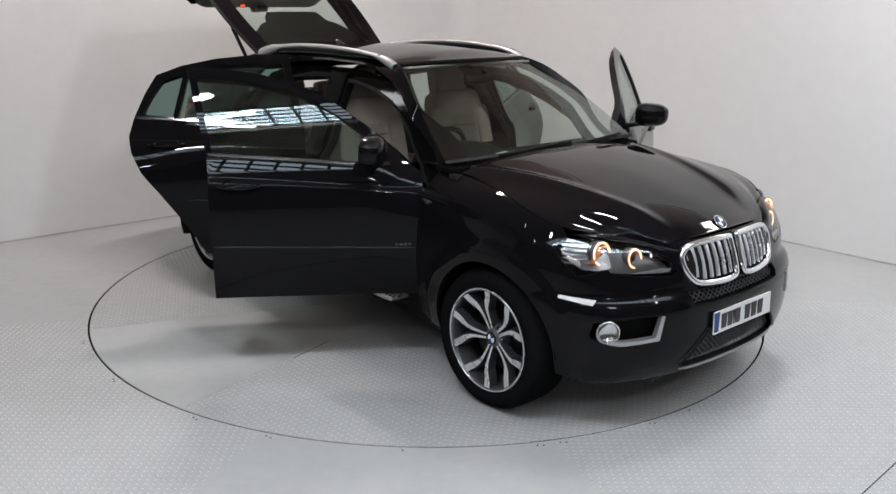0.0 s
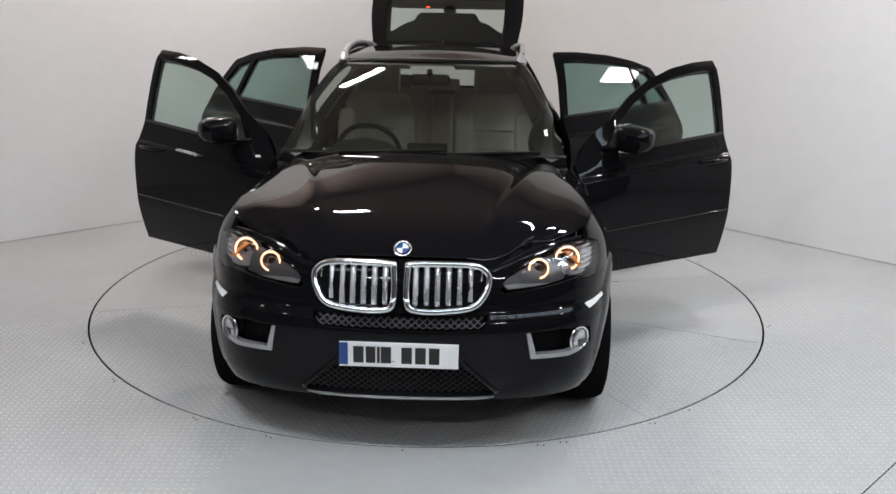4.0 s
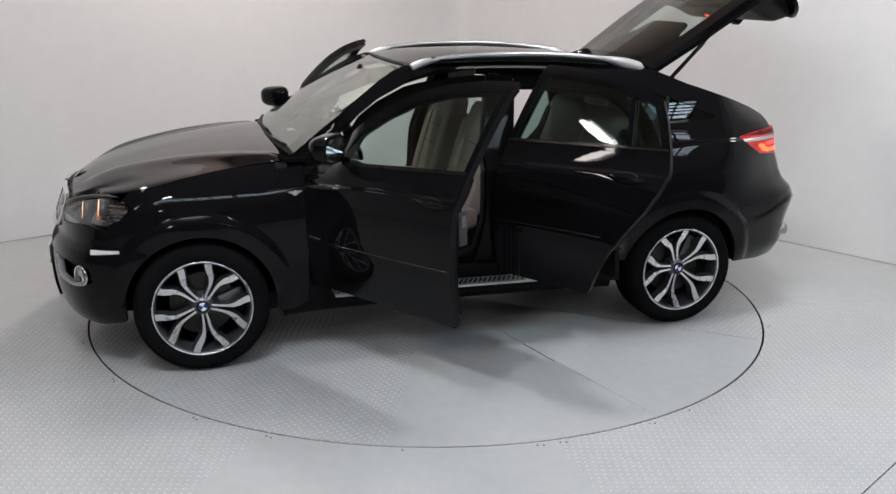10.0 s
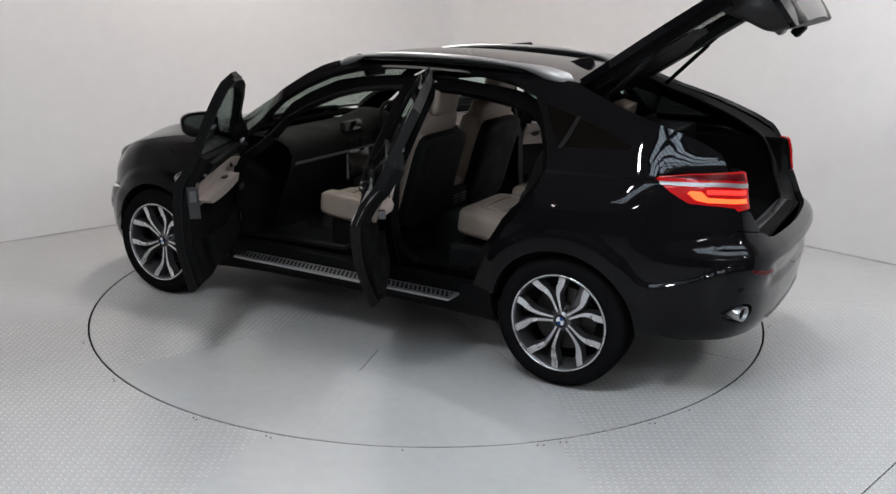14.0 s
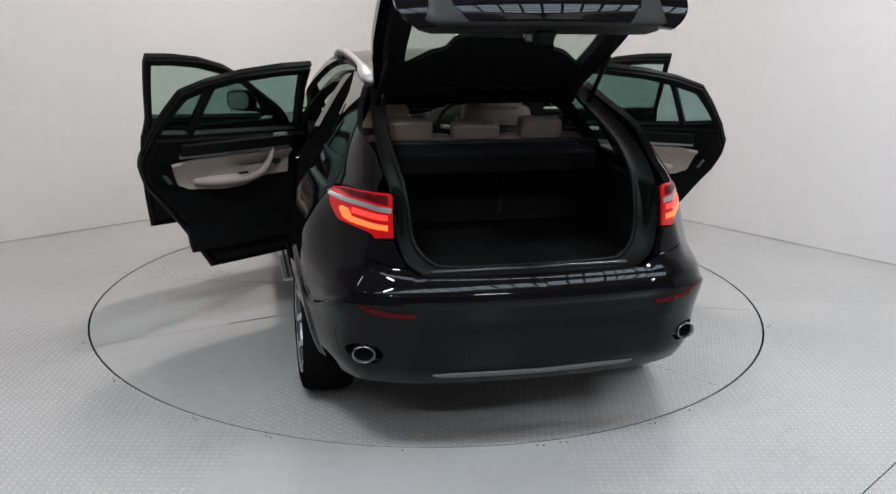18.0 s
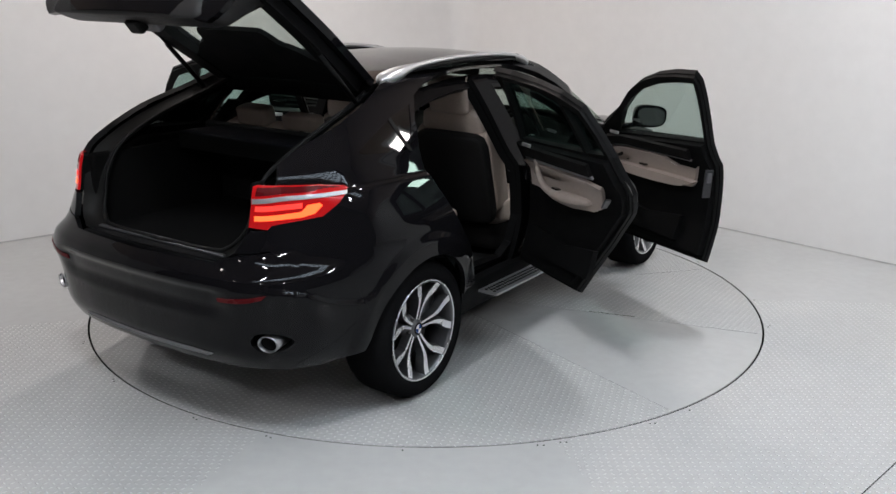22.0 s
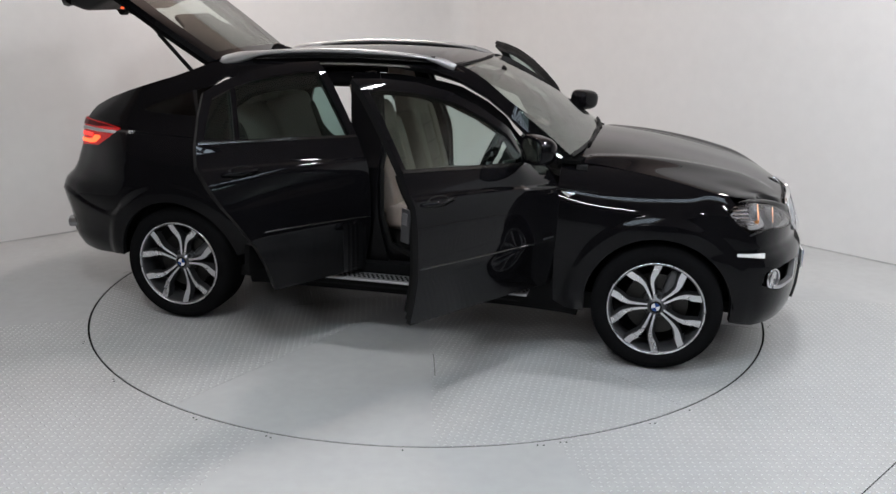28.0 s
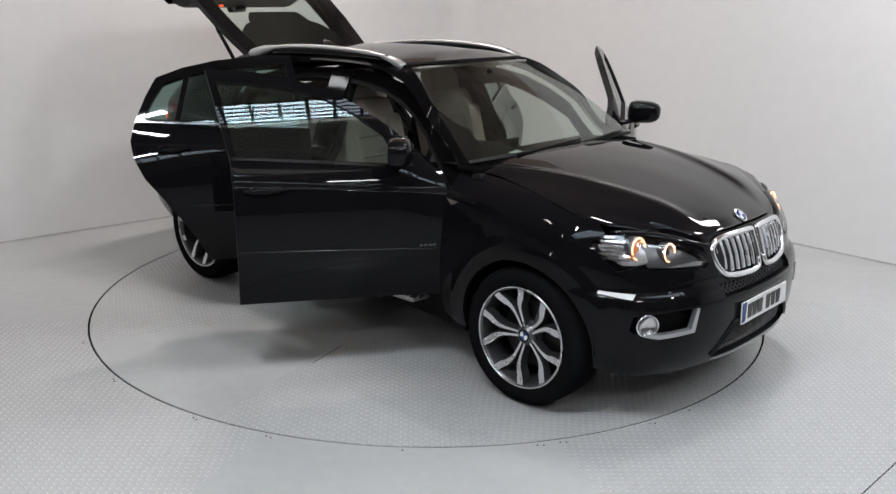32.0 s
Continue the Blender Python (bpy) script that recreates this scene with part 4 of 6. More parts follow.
# shark-fin aerial: a solid wedge that narrows upwards
_fin = [(-1.03, 1.640), (-1.08, 1.652), (-1.13, 1.668), (-1.18, 1.680), (-1.205, 1.680), (-1.222, 1.655)]
_verts, _faces = [], []
for y, z in _fin:
    base = ROOF_C(y) - 0.01
    _verts += [(-0.026, y, base), (-0.012, y, base + 0.75 * (z - base)), (0, y, z), (0.012, y, base + 0.75 * (z - base)), (0.026, y, base)]
for k in range(len(_fin) - 1):
    _faces += [(5 * k + i, 5 * k + i + 1, 5 * k + i + 6, 5 * k + i + 5) for i in range(4)]
_faces += [(0, 1, 2, 3, 4), tuple(5 * (len(_fin) - 1) + i for i in (4, 3, 2, 1, 0))]
finish("roof_aerial", _verts, _faces, PAINT, car)


# ---- tail ----
LIP = mat("grey_bumper_lip", (0.16, 0.16, 0.165), 0.4, 0.4, vary=0.08)


def tail(s):
    outline = rx_([(0.0, 0.372), (0.3, 0.372), (0.55, 0.375), (0.7, 0.38)]) + yz([(-2.1, 0.36), (-1.91, 0.38)] + [p for p in arch(-1.4665, 0.405, 178, 151.8, 5)] + [(-1.885, 0.56), (-1.955, 0.705), (-2.055, 0.805), (-2.2, 0.865), (-2.29, 0.93)]) + \
        rx_([(0.58, 0.905), (0.5, 0.868), (0.0, 0.862)])
    pipe_hole = rx_([(p.x, p.y) for p in catmull([(0.685, 0.51), (0.695, 0.552), (0.74, 0.571), (0.80, 0.564), (0.835, 0.53), (0.805, 0.49), (0.725, 0.48)], 5, True)])
    panel("rear_bumper", outline, PAINT, car, s, holes=[pipe_hole], thick=0.03, step=0.03)
    panel("bumper_backing", rx_([(0.5, 0.39), (0.5, 0.6), (0.86, 0.6), (0.88, 0.42)]), LINER, car, s, off=-0.10, thick=0.01)
    panel("diffuser_trim", rx_([(0.0, 0.415), (0.44, 0.42), (0.47, 0.432), (0.36, 0.438), (0.0, 0.434)]), LIP, car, s, off=0.008, thick=0.015)
    panel("rear_reflector", rx_([(0.55, 0.706), (0.55, 0.725), (0.70, 0.744), (0.785, 0.762), (0.765, 0.742), (0.70, 0.722)]), RED_DARK, car, s, off=0.004, thick=0.006)
    # tailpipe
    m = Matrix.Diagonal((s, 1, 1, 1)) @ Matrix.Translation((0.745, -2.29, 0.525)) @ Matrix.Rotation(radians(14), 4, "Z") @ Matrix.Diagonal((1.12, 1, 0.84, 1))
    part("tailpipe", revolve_bm([(0.10, 0.042), (-0.075, 0.046), (-0.08, 0.043), (-0.075, 0.039), (0.09, 0.036)], 32, "y", m), PIPE, car, smooth=True)
    part("pipe_bore", revolve_bm([(-0.06, 0.0385), (-0.05, 0.001)], 24, "y", m), LINER, car)
    # lamp unit: red lens wrapped round the corner, bright strip and glowing bars inside
    lamp_o = yz([(-2.21, 1.212), (-2.04, 1.200), (-1.905, 1.180), (-1.885, 1.165), (-1.925, 1.10), (-2.03, 1.048), (-2.26, 1.02)]) + rx_([(0.625, 1.03), (0.622, 1.208), (0.64, 1.216)])
    lamp = panel("tail_lamp", lamp_o, RED_LENS, car, s, off=-0.001, thick=0.012, step=0.035, label="lit red wrap-round tail lamp")
    panel("lamp_housing", lamp_o, LINER, lamp, s, off=-0.014, thick=0.045, step=0.05)
    panel("lamp_strip", yz([(-2.2, 1.163), (-2.05, 1.160), (-1.91, 1.160), (-1.92, 1.146), (-2.05, 1.143), (-2.2, 1.143)]) + rx_([(0.63, 1.132), (0.628, 1.154)]), SATIN, lamp, s, off=0.003, thick=0.005, step=0.03)
    # a soft red bar, and below it a brighter one that swells upwards at its outer end
    panel("glow_bar", rx_([(0.645, 1.100), (0.645, 1.122)]) + yz([(-2.22, 1.126), (-2.13, 1.128), (-2.135, 1.106), (-2.22, 1.104)]), RED_SOFT, lamp, s, off=0.002, thick=0.004, step=0.03)
    panel("glow_bar", rx_([(0.645, 1.058), (0.645, 1.080)]) + yz([(-2.22, 1.084), (-2.14, 1.090), (-2.11, 1.118), (-2.06, 1.122), (-2.05, 1.110), (-2.09, 1.078), (-2.14, 1.066), (-2.22, 1.062)]), RED_GLOW, lamp, s, off=0.0025, thick=0.004, step=0.03)
    panel("lamp_upper", rx_([(0.64, 1.166), (0.64, 1.204)]) + yz([(-2.2, 1.204), (-2.04, 1.194), (-1.93, 1.178), (-1.93, 1.168), (-2.05, 1.170), (-2.2, 1.174)]), RED_DARK, lamp, s, off=0.002, thick=0.003, step=0.03)
    # luggage opening: painted jamb from the hinge down the edge
    edge = [(0.575, -1.36, 1.575), (0.605, -1.58, 1.487), (0.625, -1.78, 1.42), (0.635, -1.95, 1.355), (0.632, -2.09, 1.29), (0.622, -2.20, 1.22), (0.612, -2.27, 1.10), (0.602, -2.295, 1.01), (0.578, -2.325, 0.935), (0.525, -2.355, 0.886), (0.44, -2.375, 0.866), (0.0, -2.39, 0.862)]
    out_l = [Vector((s * x, y, z)) for x, y, z in edge]
    mid = [Vector((s * (x - 0.03 if x > 0.1 else 0), y + 0.045, z - 0.02)) for x, y, z in edge]
    inn = [Vector((s * (x - 0.075 if x > 0.1 else 0), y + 0.075, z - 0.005 if z > 1 else z + 0.012)) for x, y, z in edge]
    a, b, c = catmull(out_l, 5), catmull(mid, 5), catmull(inn, 5)
    n, faces = len(a), []
    for k in range(n - 1):
        faces += [(k, k + 1, n + k + 1, n + k), (n + k, n + k + 1, 2 * n + k + 1, 2 * n + k)]
    finish("boot_jamb", a + b + c, faces, GASKET, car)
    part("boot_seal", tube_bm(c, 0.011, 8), GASKET, car, smooth=True)


for s in (1, -1):
    tail(s)


# ---- doors ----
FRONT_HINGE, REAR_HINGE = (0.90, 0.86, 0), (0.90, -0.25, 0)


def door(s, outline, glass_area, hinge, angle, name, trim, lean=0.0):
    o = (s * hinge[0], hinge[1], 0)
    skin = panel(name, yz(outline), PAINT, car, s, holes=[yz(g) for g in glass_area], thick=0.028, origin=o, step=0.05)
    a = radians(angle)
    axis = Vector((-s * math.sin(a), math.cos(a), 0))
    skin.matrix_local = Matrix.Translation((o[0], o[1], 0.7)) @ Matrix.Rotation(radians(s * lean), 4, axis) @ Matrix.Translation((0, 0, -0.7)) @ pose(0, 0, 0, 0, 0, s * angle)
    for g in glass_area:
        panel("window_glass", yz(g), FRONT_GLASS if name == "front_door" else SIDE_GLASS, skin, s, off=-0.014, thick=0.004, origin=o, step=0.05, fn=glass_surf)
    # inner shell: deep below the belt, thin at the window frame
    low = [p for p in trim["low"]]
    panel("inner_shell", yz(low), DOOR_TRIM, skin, s, off=-0.028, thick=0.055, origin=o, step=0.08)
    panel("inner_frame", yz(trim["frame"]), GASKET, skin, s, holes=[yz(g) for g in glass_area], off=-0.0275, thick=0.02, origin=o, step=0.07)
    return skin, o


def inset(poly, k, cx=None, cy=None):
    cx = sum(p[0] for p in poly) / len(poly) if cx is None else cx
    cy = sum(p[1] for p in poly) / len(poly) if cy is None else cy
    return [(cx + (x - cx) * k, cy + (y - cy) * k) for x, y in poly]


def moulding(s, skin, o, y0, y1):
    """A slim rounded ridge that rises towards the rear along the lower door."""
    pts = [on_side(y0 + (y1 - y0) * k / 14, 0.718 + 0.042 * (0.82 - (y0 + (y1 - y0) * k / 14)), -0.0005) for k in range(15)]
    part("door_moulding", flip_x(tube_bm(pts, 0.0045, 6), s), PIANO, skin, smooth=True, origin=o)


def front_door(s):
    outline = [(0.872, 0.437), (0.872, 1.095)] + DOOR_TOP[1:] + [(-0.245, BELT(-0.245)), (-0.238, 0.8), (-0.234, 0.46)]
    win = [(0.66, BELT(0.66) + 0.02), (0.56, 1.305), (0.41, 1.405), (0.25, 1.483), (0.05, 1.538), (-0.15, 1.566), (-0.285, 1.573), (-0.215, BELT(-0.215) + 0.02)]
    low = [(0.85, 0.49), (0.86, 1.07), (0.70, BELT(0.7) + 0.012), (-0.22, BELT(-0.22) + 0.012), (-0.215, 0.8), (-0.21, 0.49)]
    skin, o = door(s, outline, [win], FRONT_HINGE, 59.5, "front_door", {"low": low, "frame": inset(outline, 0.985)}, lean=3.4)
    # slim moulding along the lower crease
    moulding(s, skin, o, 0.86, -0.225)
    panel("window_trim", yz([(0.70, BELT(0.7) + 0.004), (0.70, BELT(0.7) + 0.018), (-0.24, BELT(-0.24) + 0.018), (-0.24, BELT(-0.24) + 0.004)]), PIANO, skin, s, off=0.004, thick=0.01, origin=o, step=0.1)
    # short grey bars added for the highlight where the lower crease fades
    for k in range(4):
        y = 0.80 - 0.024 * k
        panel("crease_glint_bar", yz([(y, 0.735), (y, 0.744), (y - 0.015, 0.744), (y - 0.015, 0.735)]), DARK_ALLOY, skin, s, off=0.003, thick=0.003, origin=o, step=0.05)
    fittings(s, skin, o, -0.09, 1.07, 0.74, -0.12, 1.0)
    mirror(s, skin, o)
    part("door_latch", flip_x(box_bm(0.835, -0.226, 0.985, 0.035, 0.012, 0.06, 0.004), s), DARK_ALLOY, skin, origin=o)
    part("latch_plate", flip_x(box_bm(0.835, -0.221, 0.95, 0.06, 0.008, 0.17, 0.003), s), SHADOW_ALLOY, skin, origin=o)
    for z in (0.62, 0.98):
        part("hinge", flip_x(box_bm(0.86, 0.868, z, 0.05, 0.05, 0.07, 0.008), s), PAINT, skin, origin=o)
    part("check_strap", flip_x(box_bm(0.83, 0.90, 0.80, 0.012, 0.11, 0.03, 0.003), s), SHADOW_ALLOY, skin, origin=o)
    return skin


def rear_door(s):
    outline = [(-0.252, 0.425), (-0.255, BELT(-0.255)), (-0.345, 1.622)] + REAR_TOP[1:] + [(-1.215, 1.40), (-1.275, 1.27), (-1.305, 1.165), (-1.287, 1.08), (-1.23, 0.965), (-1.13, 0.835), (-1.03, 0.695), (-0.95, 0.56), (-0.885, 0.425)]
    win = [(-0.305, BELT(-0.305) + 0.02), (-0.385, 1.575), (-0.55, 1.573), (-0.8, 1.551), (-0.955, 1.522), (-1.02, BELT(-1.02) + 0.02)]
    win2 = [(-1.05, BELT(-1.05) + 0.02), (-0.988, 1.512), (-1.11, 1.472), (-1.175, 1.38), (-1.225, BELT(-1.22) + 0.025)]
    low = [(-0.275, 0.45), (-0.275, BELT(-0.28) + 0.01), (-1.255, BELT(-1.255)), (-1.28, 1.165), (-1.262, 1.085), (-1.205, 0.97), (-1.105, 0.84), (-1.005, 0.70), (-0.925, 0.56), (-0.86, 0.45)]
    skin, o = door(s, outline, [win, win2], REAR_HINGE, 56.8, "rear_door", {"low": low, "frame": inset(outline, 0.985)}, lean=2.6)
    moulding(s, skin, o, -0.265, -0.985)
    panel("window_trim", yz([(-0.265, BELT(-0.265) + 0.004), (-0.265, BELT(-0.265) + 0.018), (-1.262, BELT(-1.262) + 0.012), (-1.268, BELT(-1.268))]), PIANO, skin, s, off=0.004, thick=0.01, origin=o, step=0.1)
    fittings(s, skin, o, -1.08, 1.12, -0.36, -1.13, 1.06)
    part("door_latch", flip_x(box_bm(0.83, -1.165, 1.0, 0.035, 0.014, 0.06, 0.004, m=Matrix.Rotation(radians(35), 4, "X")), s), DARK_ALLOY, skin, origin=o)
    part("door_reflector", flip_x(box_bm(0.862, -0.515, 0.482, 0.012, 0.05, 0.018, 0.003), s), RED_DARK, skin, origin=o)
    for z in (0.62, 0.98):
        part("hinge", flip_x(box_bm(0.85, -0.245, z, 0.05, 0.05, 0.07, 0.008), s), PAINT, skin, origin=o)
    return skin


def on_side(y, z, depth=0.0):
    u = uy(y, z)
    p = surf(u, z)
    return Vector((p.x - depth, p.y, p.z))


def flip_x(bm, s):
    if s < 0:
        bmesh.ops.scale(bm, vec=(-1, 1, 1), verts=bm.verts)
        bmesh.ops.reverse_faces(bm, faces=bm.faces)
    return bm


def fittings(s, skin, o, y_handle, z_handle, y0, y1, z_top):
    """Handle outside; armrest, pull, speaker, trim strip inside."""
    pts = [on_side(y_handle + 0.11 - 0.022 * k, z_handle, -0.004 - 0.02 * math.sin(math.pi * k / 10)) for k in range(11)]
    part("door_handle", flip_x(tube_bm(pts, lambda t: 0.008 + 0.005 * math.sin(math.pi * t), 8, flat=1.2), s), PAINT, skin, smooth=True, origin=o)
    cup = inset([(y_handle + 0.06, z_handle - 0.022), (y_handle + 0.06, z_handle + 0.018), (y_handle - 0.06, z_handle + 0.018), (y_handle - 0.06, z_handle - 0.022)], 1.0)
    panel("handle_cup", yz([(p.x, p.y) for p in catmull(cup, 5, True)]), GASKET, skin, s, off=0.002, thick=0.004, origin=o)
    mid, span = (y0 + y1) / 2, y0 - y1
    belt = BELT(mid)
    # beige trim, square at the hinge end, dipping under the armrest and cut back at the rear
    front = y0 > 0
    if front:
        trim = [(y0 + 0.02, belt - 0.235), (y0 + 0.02, belt - 0.092), (mid, belt - 0.082), (y1 - 0.01, belt - 0.09), (y1 + 0.02, belt - 0.235), (y1 + 0.05, belt - 0.262), (mid, belt - 0.275), (y0 - 0.12, belt - 0.27), (y0 - 0.09, belt - 0.238)]
    else:
        trim = [(y0 + 0.02, belt - 0.275), (y0 + 0.02, belt - 0.085), (y1 - 0.01, belt - 0.08), (y1 + 0.0, belt - 0.11), (y1 + 0.06, belt - 0.25), (y1 + 0.13, belt - 0.295), (mid - 0.06, belt - 0.325), (mid + 0.08, belt - 0.325), (y0 - 0.22, belt - 0.30), (y0 - 0.14, belt - 0.275)]
    panel("trim_panel", yz(dense(trim, 0.05)), LEATHER, skin, s, off=-0.084, thick=0.02, origin=o, label="beige leather door trim", step=0.07)
    if front:
        shelf = [(y0 - 0.09, belt - 0.228), (y0 - 0.13, belt - 0.214), (y1 + 0.04, belt - 0.208), (y1 + 0.045, belt - 0.232), (y1 + 0.12, belt - 0.262), (mid, belt - 0.276), (y0 - 0.13, belt - 0.268)]
        panel("armrest", yz([(p.x, p.y) for p in catmull(shelf, 3, True)]), LEATHER, skin, s, off=-0.100, thick=0.06, origin=o, step=0.06)
    else:
        rest = [on_side(y0 - 0.20 - (span - 0.34) * k / 12, belt - 0.285 + 0.02 * (k / 12) ** 2, 0.112 + 0.022 * math.sin(math.pi * k / 12)) for k in range(13)]
        part("armrest", flip_x(tube_bm(rest, lambda t: 0.016 + 0.026 * math.sin(math.pi * min(1, max(0, t))) ** 0.6, 12, flat=0.8), s), LEATHER, skin, smooth=True, origin=o)
        pull = catmull([on_side(y0 - 0.125, belt - 0.105, 0.105), on_side(y0 - 0.135, belt - 0.155, 0.135), on_side(y0 - 0.165, belt - 0.215, 0.15), on_side(y0 - 0.225, belt - 0.265, 0.145), on_side(y0 - 0.30, belt - 0.285, 0.125)], 5)
        part("pull_handle", flip_x(tube_bm(pull, lambda t: 0.014 + 0.010 * t, 10), s), LEATHER, skin, smooth=True, origin=o)
    c = on_side(mid + 0.06, belt - (0.206 if front else 0.248), 0.135)
    part("window_switch", flip_x(box_bm(c.x, c.y, c.z, 0.03, 0.06, 0.012, 0.004), s), PIANO, skin, origin=o)
    c = on_side(y0 - 0.075, belt - (0.16 if front else 0.185), 0.100)
    part("speaker", flip_x(revolve_bm([(0.012, 0.040), (-0.008, 0.043), (-0.010, 0.036)], 28, "x", Matrix.Translation(c)), s), SPEAKER, skin, "round dark brown speaker grille", smooth=True, origin=o)
    c = on_side(y0 - 0.11, belt - 0.035, 0.118)
    part("inner_handle", flip_x(box_bm(c.x, c.y, c.z, 0.014, 0.095, 0.022, 0.006), s), SATIN, skin, origin=o)
    strip = [(y0 - 0.01, belt - 0.078), (y0 - 0.01, belt - 0.06), (y1 + 0.02, belt - 0.048), (y1 + 0.02, belt - 0.063)]
    panel("trim_strip", yz(strip), SATIN, skin, s, off=-0.088, thick=0.012, origin=o)
    panel("upper_trim", yz([(y0 - 0.01, belt - 0.055), (y0 - 0.01, belt + 0.0), (y1 + 0.02, belt + 0.01), (y1 + 0.02, belt - 0.045)]), DARK_LEATHER, skin, s, off=-0.084, thick=0.025, origin=o)
    pocket = [(y0 - 0.03, 0.53), (y0 - 0.02, 0.70), (mid, 0.66), (y1 + 0.10, 0.70), (y1 + 0.12, 0.53)]
    panel("door_pocket", yz(pocket), DOOR_TRIM, skin, s, off=-0.085, thick=0.035, origin=o, step=0.08)


def mirror(s, skin, o):
    c = Vector((0.965, 0.575, 1.255))
    toe = Matrix.Translation(c) @ Matrix.Rotation(radians(-20), 4, "Z")
    bm = bmesh.new()
    bmesh.ops.create_uvsphere(bm, u_segments=28, v_segments=16, radius=1.0)
    for v in bm.verts:
        x, y, z = v.co
        sx = math.copysign(abs(x) ** 0.6, x)
        sz = math.copysign(abs(z) ** 0.62, z)
        sy = math.copysign(abs(y) ** 0.8, y)
        tall = 0.076 - 0.010 * x
        v.co = toe @ Vector((sx * 0.112, max(sy * 0.085, -0.034), sz * tall + 0.006 * x))
    part("mirror_housing", flip_x(bm, s), PAINT, skin, smooth=True, origin=o)
    rim = [toe @ Vector((0.092 * math.copysign(abs(math.cos(t)) ** 0.6, math.cos(t)), -0.0365, 0.058 * math.copysign(abs(math.sin(t)) ** 0.6, math.sin(t)))) for t in (2 * math.pi * k / 32 for k in range(32))]
    bm = bmesh.new()
    front = [bm.verts.new(p) for p in rim]
    rear = [bm.verts.new(p + toe.to_3x3() @ Vector((0, 0.004, 0))) for p in rim]
    bm.faces.new(front)
    bm.faces.new(rear)
    for k in range(32):
        bm.faces.new((front[k], front[(k + 1) % 32], rear[(k + 1) % 32], rear[k]))
    bmesh.ops.recalc_face_normals(bm, faces=bm.faces)
    part("mirror_glass", flip_x(bm, s), MIRROR, skin, smooth=False, origin=o)
    arm = [(0.80, 0.66, 1.175), (0.84, 0.65, 1.18), (0.88, 0.63, 1.19), (0.93, 0.60, 1.205)]
    part("mirror_arm", flip_x(tube_bm(catmull(arm, 4), 0.03, 8, flat=0.6), s), PAINT, skin, smooth=True, origin=o)


for s in (1, -1):
    front_door(s)
    rear_door(s)


# ---- tailgate ----
HATCH_HINGE = (0, -1.33, 1.60)
HPROF = catmull([(-1.345, 1.592), (-1.6, 1.515), (-1.9, 1.425), (-2.15, 1.345), (-2.30, 1.285), (-2.41, 1.245), (-2.42, 1.225), (-2.39, 1.19), (-2.36, 1.11), (-2.335, 1.02), (-2.31, 0.955)], 6)
HLEN = [0.0]
for p, q in zip(HPROF, HPROF[1:]):
    HLEN.append(HLEN[-1] + (q - p).length)
HALF = spl([(0, 0.565), (0.5, 0.625), (0.9, 0.635), (1.12, 0.63), (1.2, 0.635), (1.45, 0.625)])


def hatch_pt(a, b):
    d = min(max(b, -0.01), 1.01) * HLEN[-1]
    i = min(max(bisect_right(HLEN, d) - 1, 0), len(HLEN) - 2)
    t = (d - HLEN[i]) / (HLEN[i + 1] - HLEN[i])
    p = HPROF[i] + (HPROF[i + 1] - HPROF[i]) * t
    w = HALF(d) - 0.075 * max(0.0, (b - 0.91) / 0.09) ** 2.4
    k = smooth01(0.55, 0.9, b)
    return Vector((a * w, p.x + 0.045 * a * a * k, p.y + (0.028 * (1 - a * a) - 0.012) * (1 - k)))


def hatch_out(a, b):
    """The same sheet seen so that its outer side is up."""
    return hatch_pt(-a, b)


def cover_reach(a):
    a = abs(a)
    return 0.19 + 0.09 * smooth01(1.0, 0.6, a) + 0.085 * smooth01(0.58, 0.46, a)


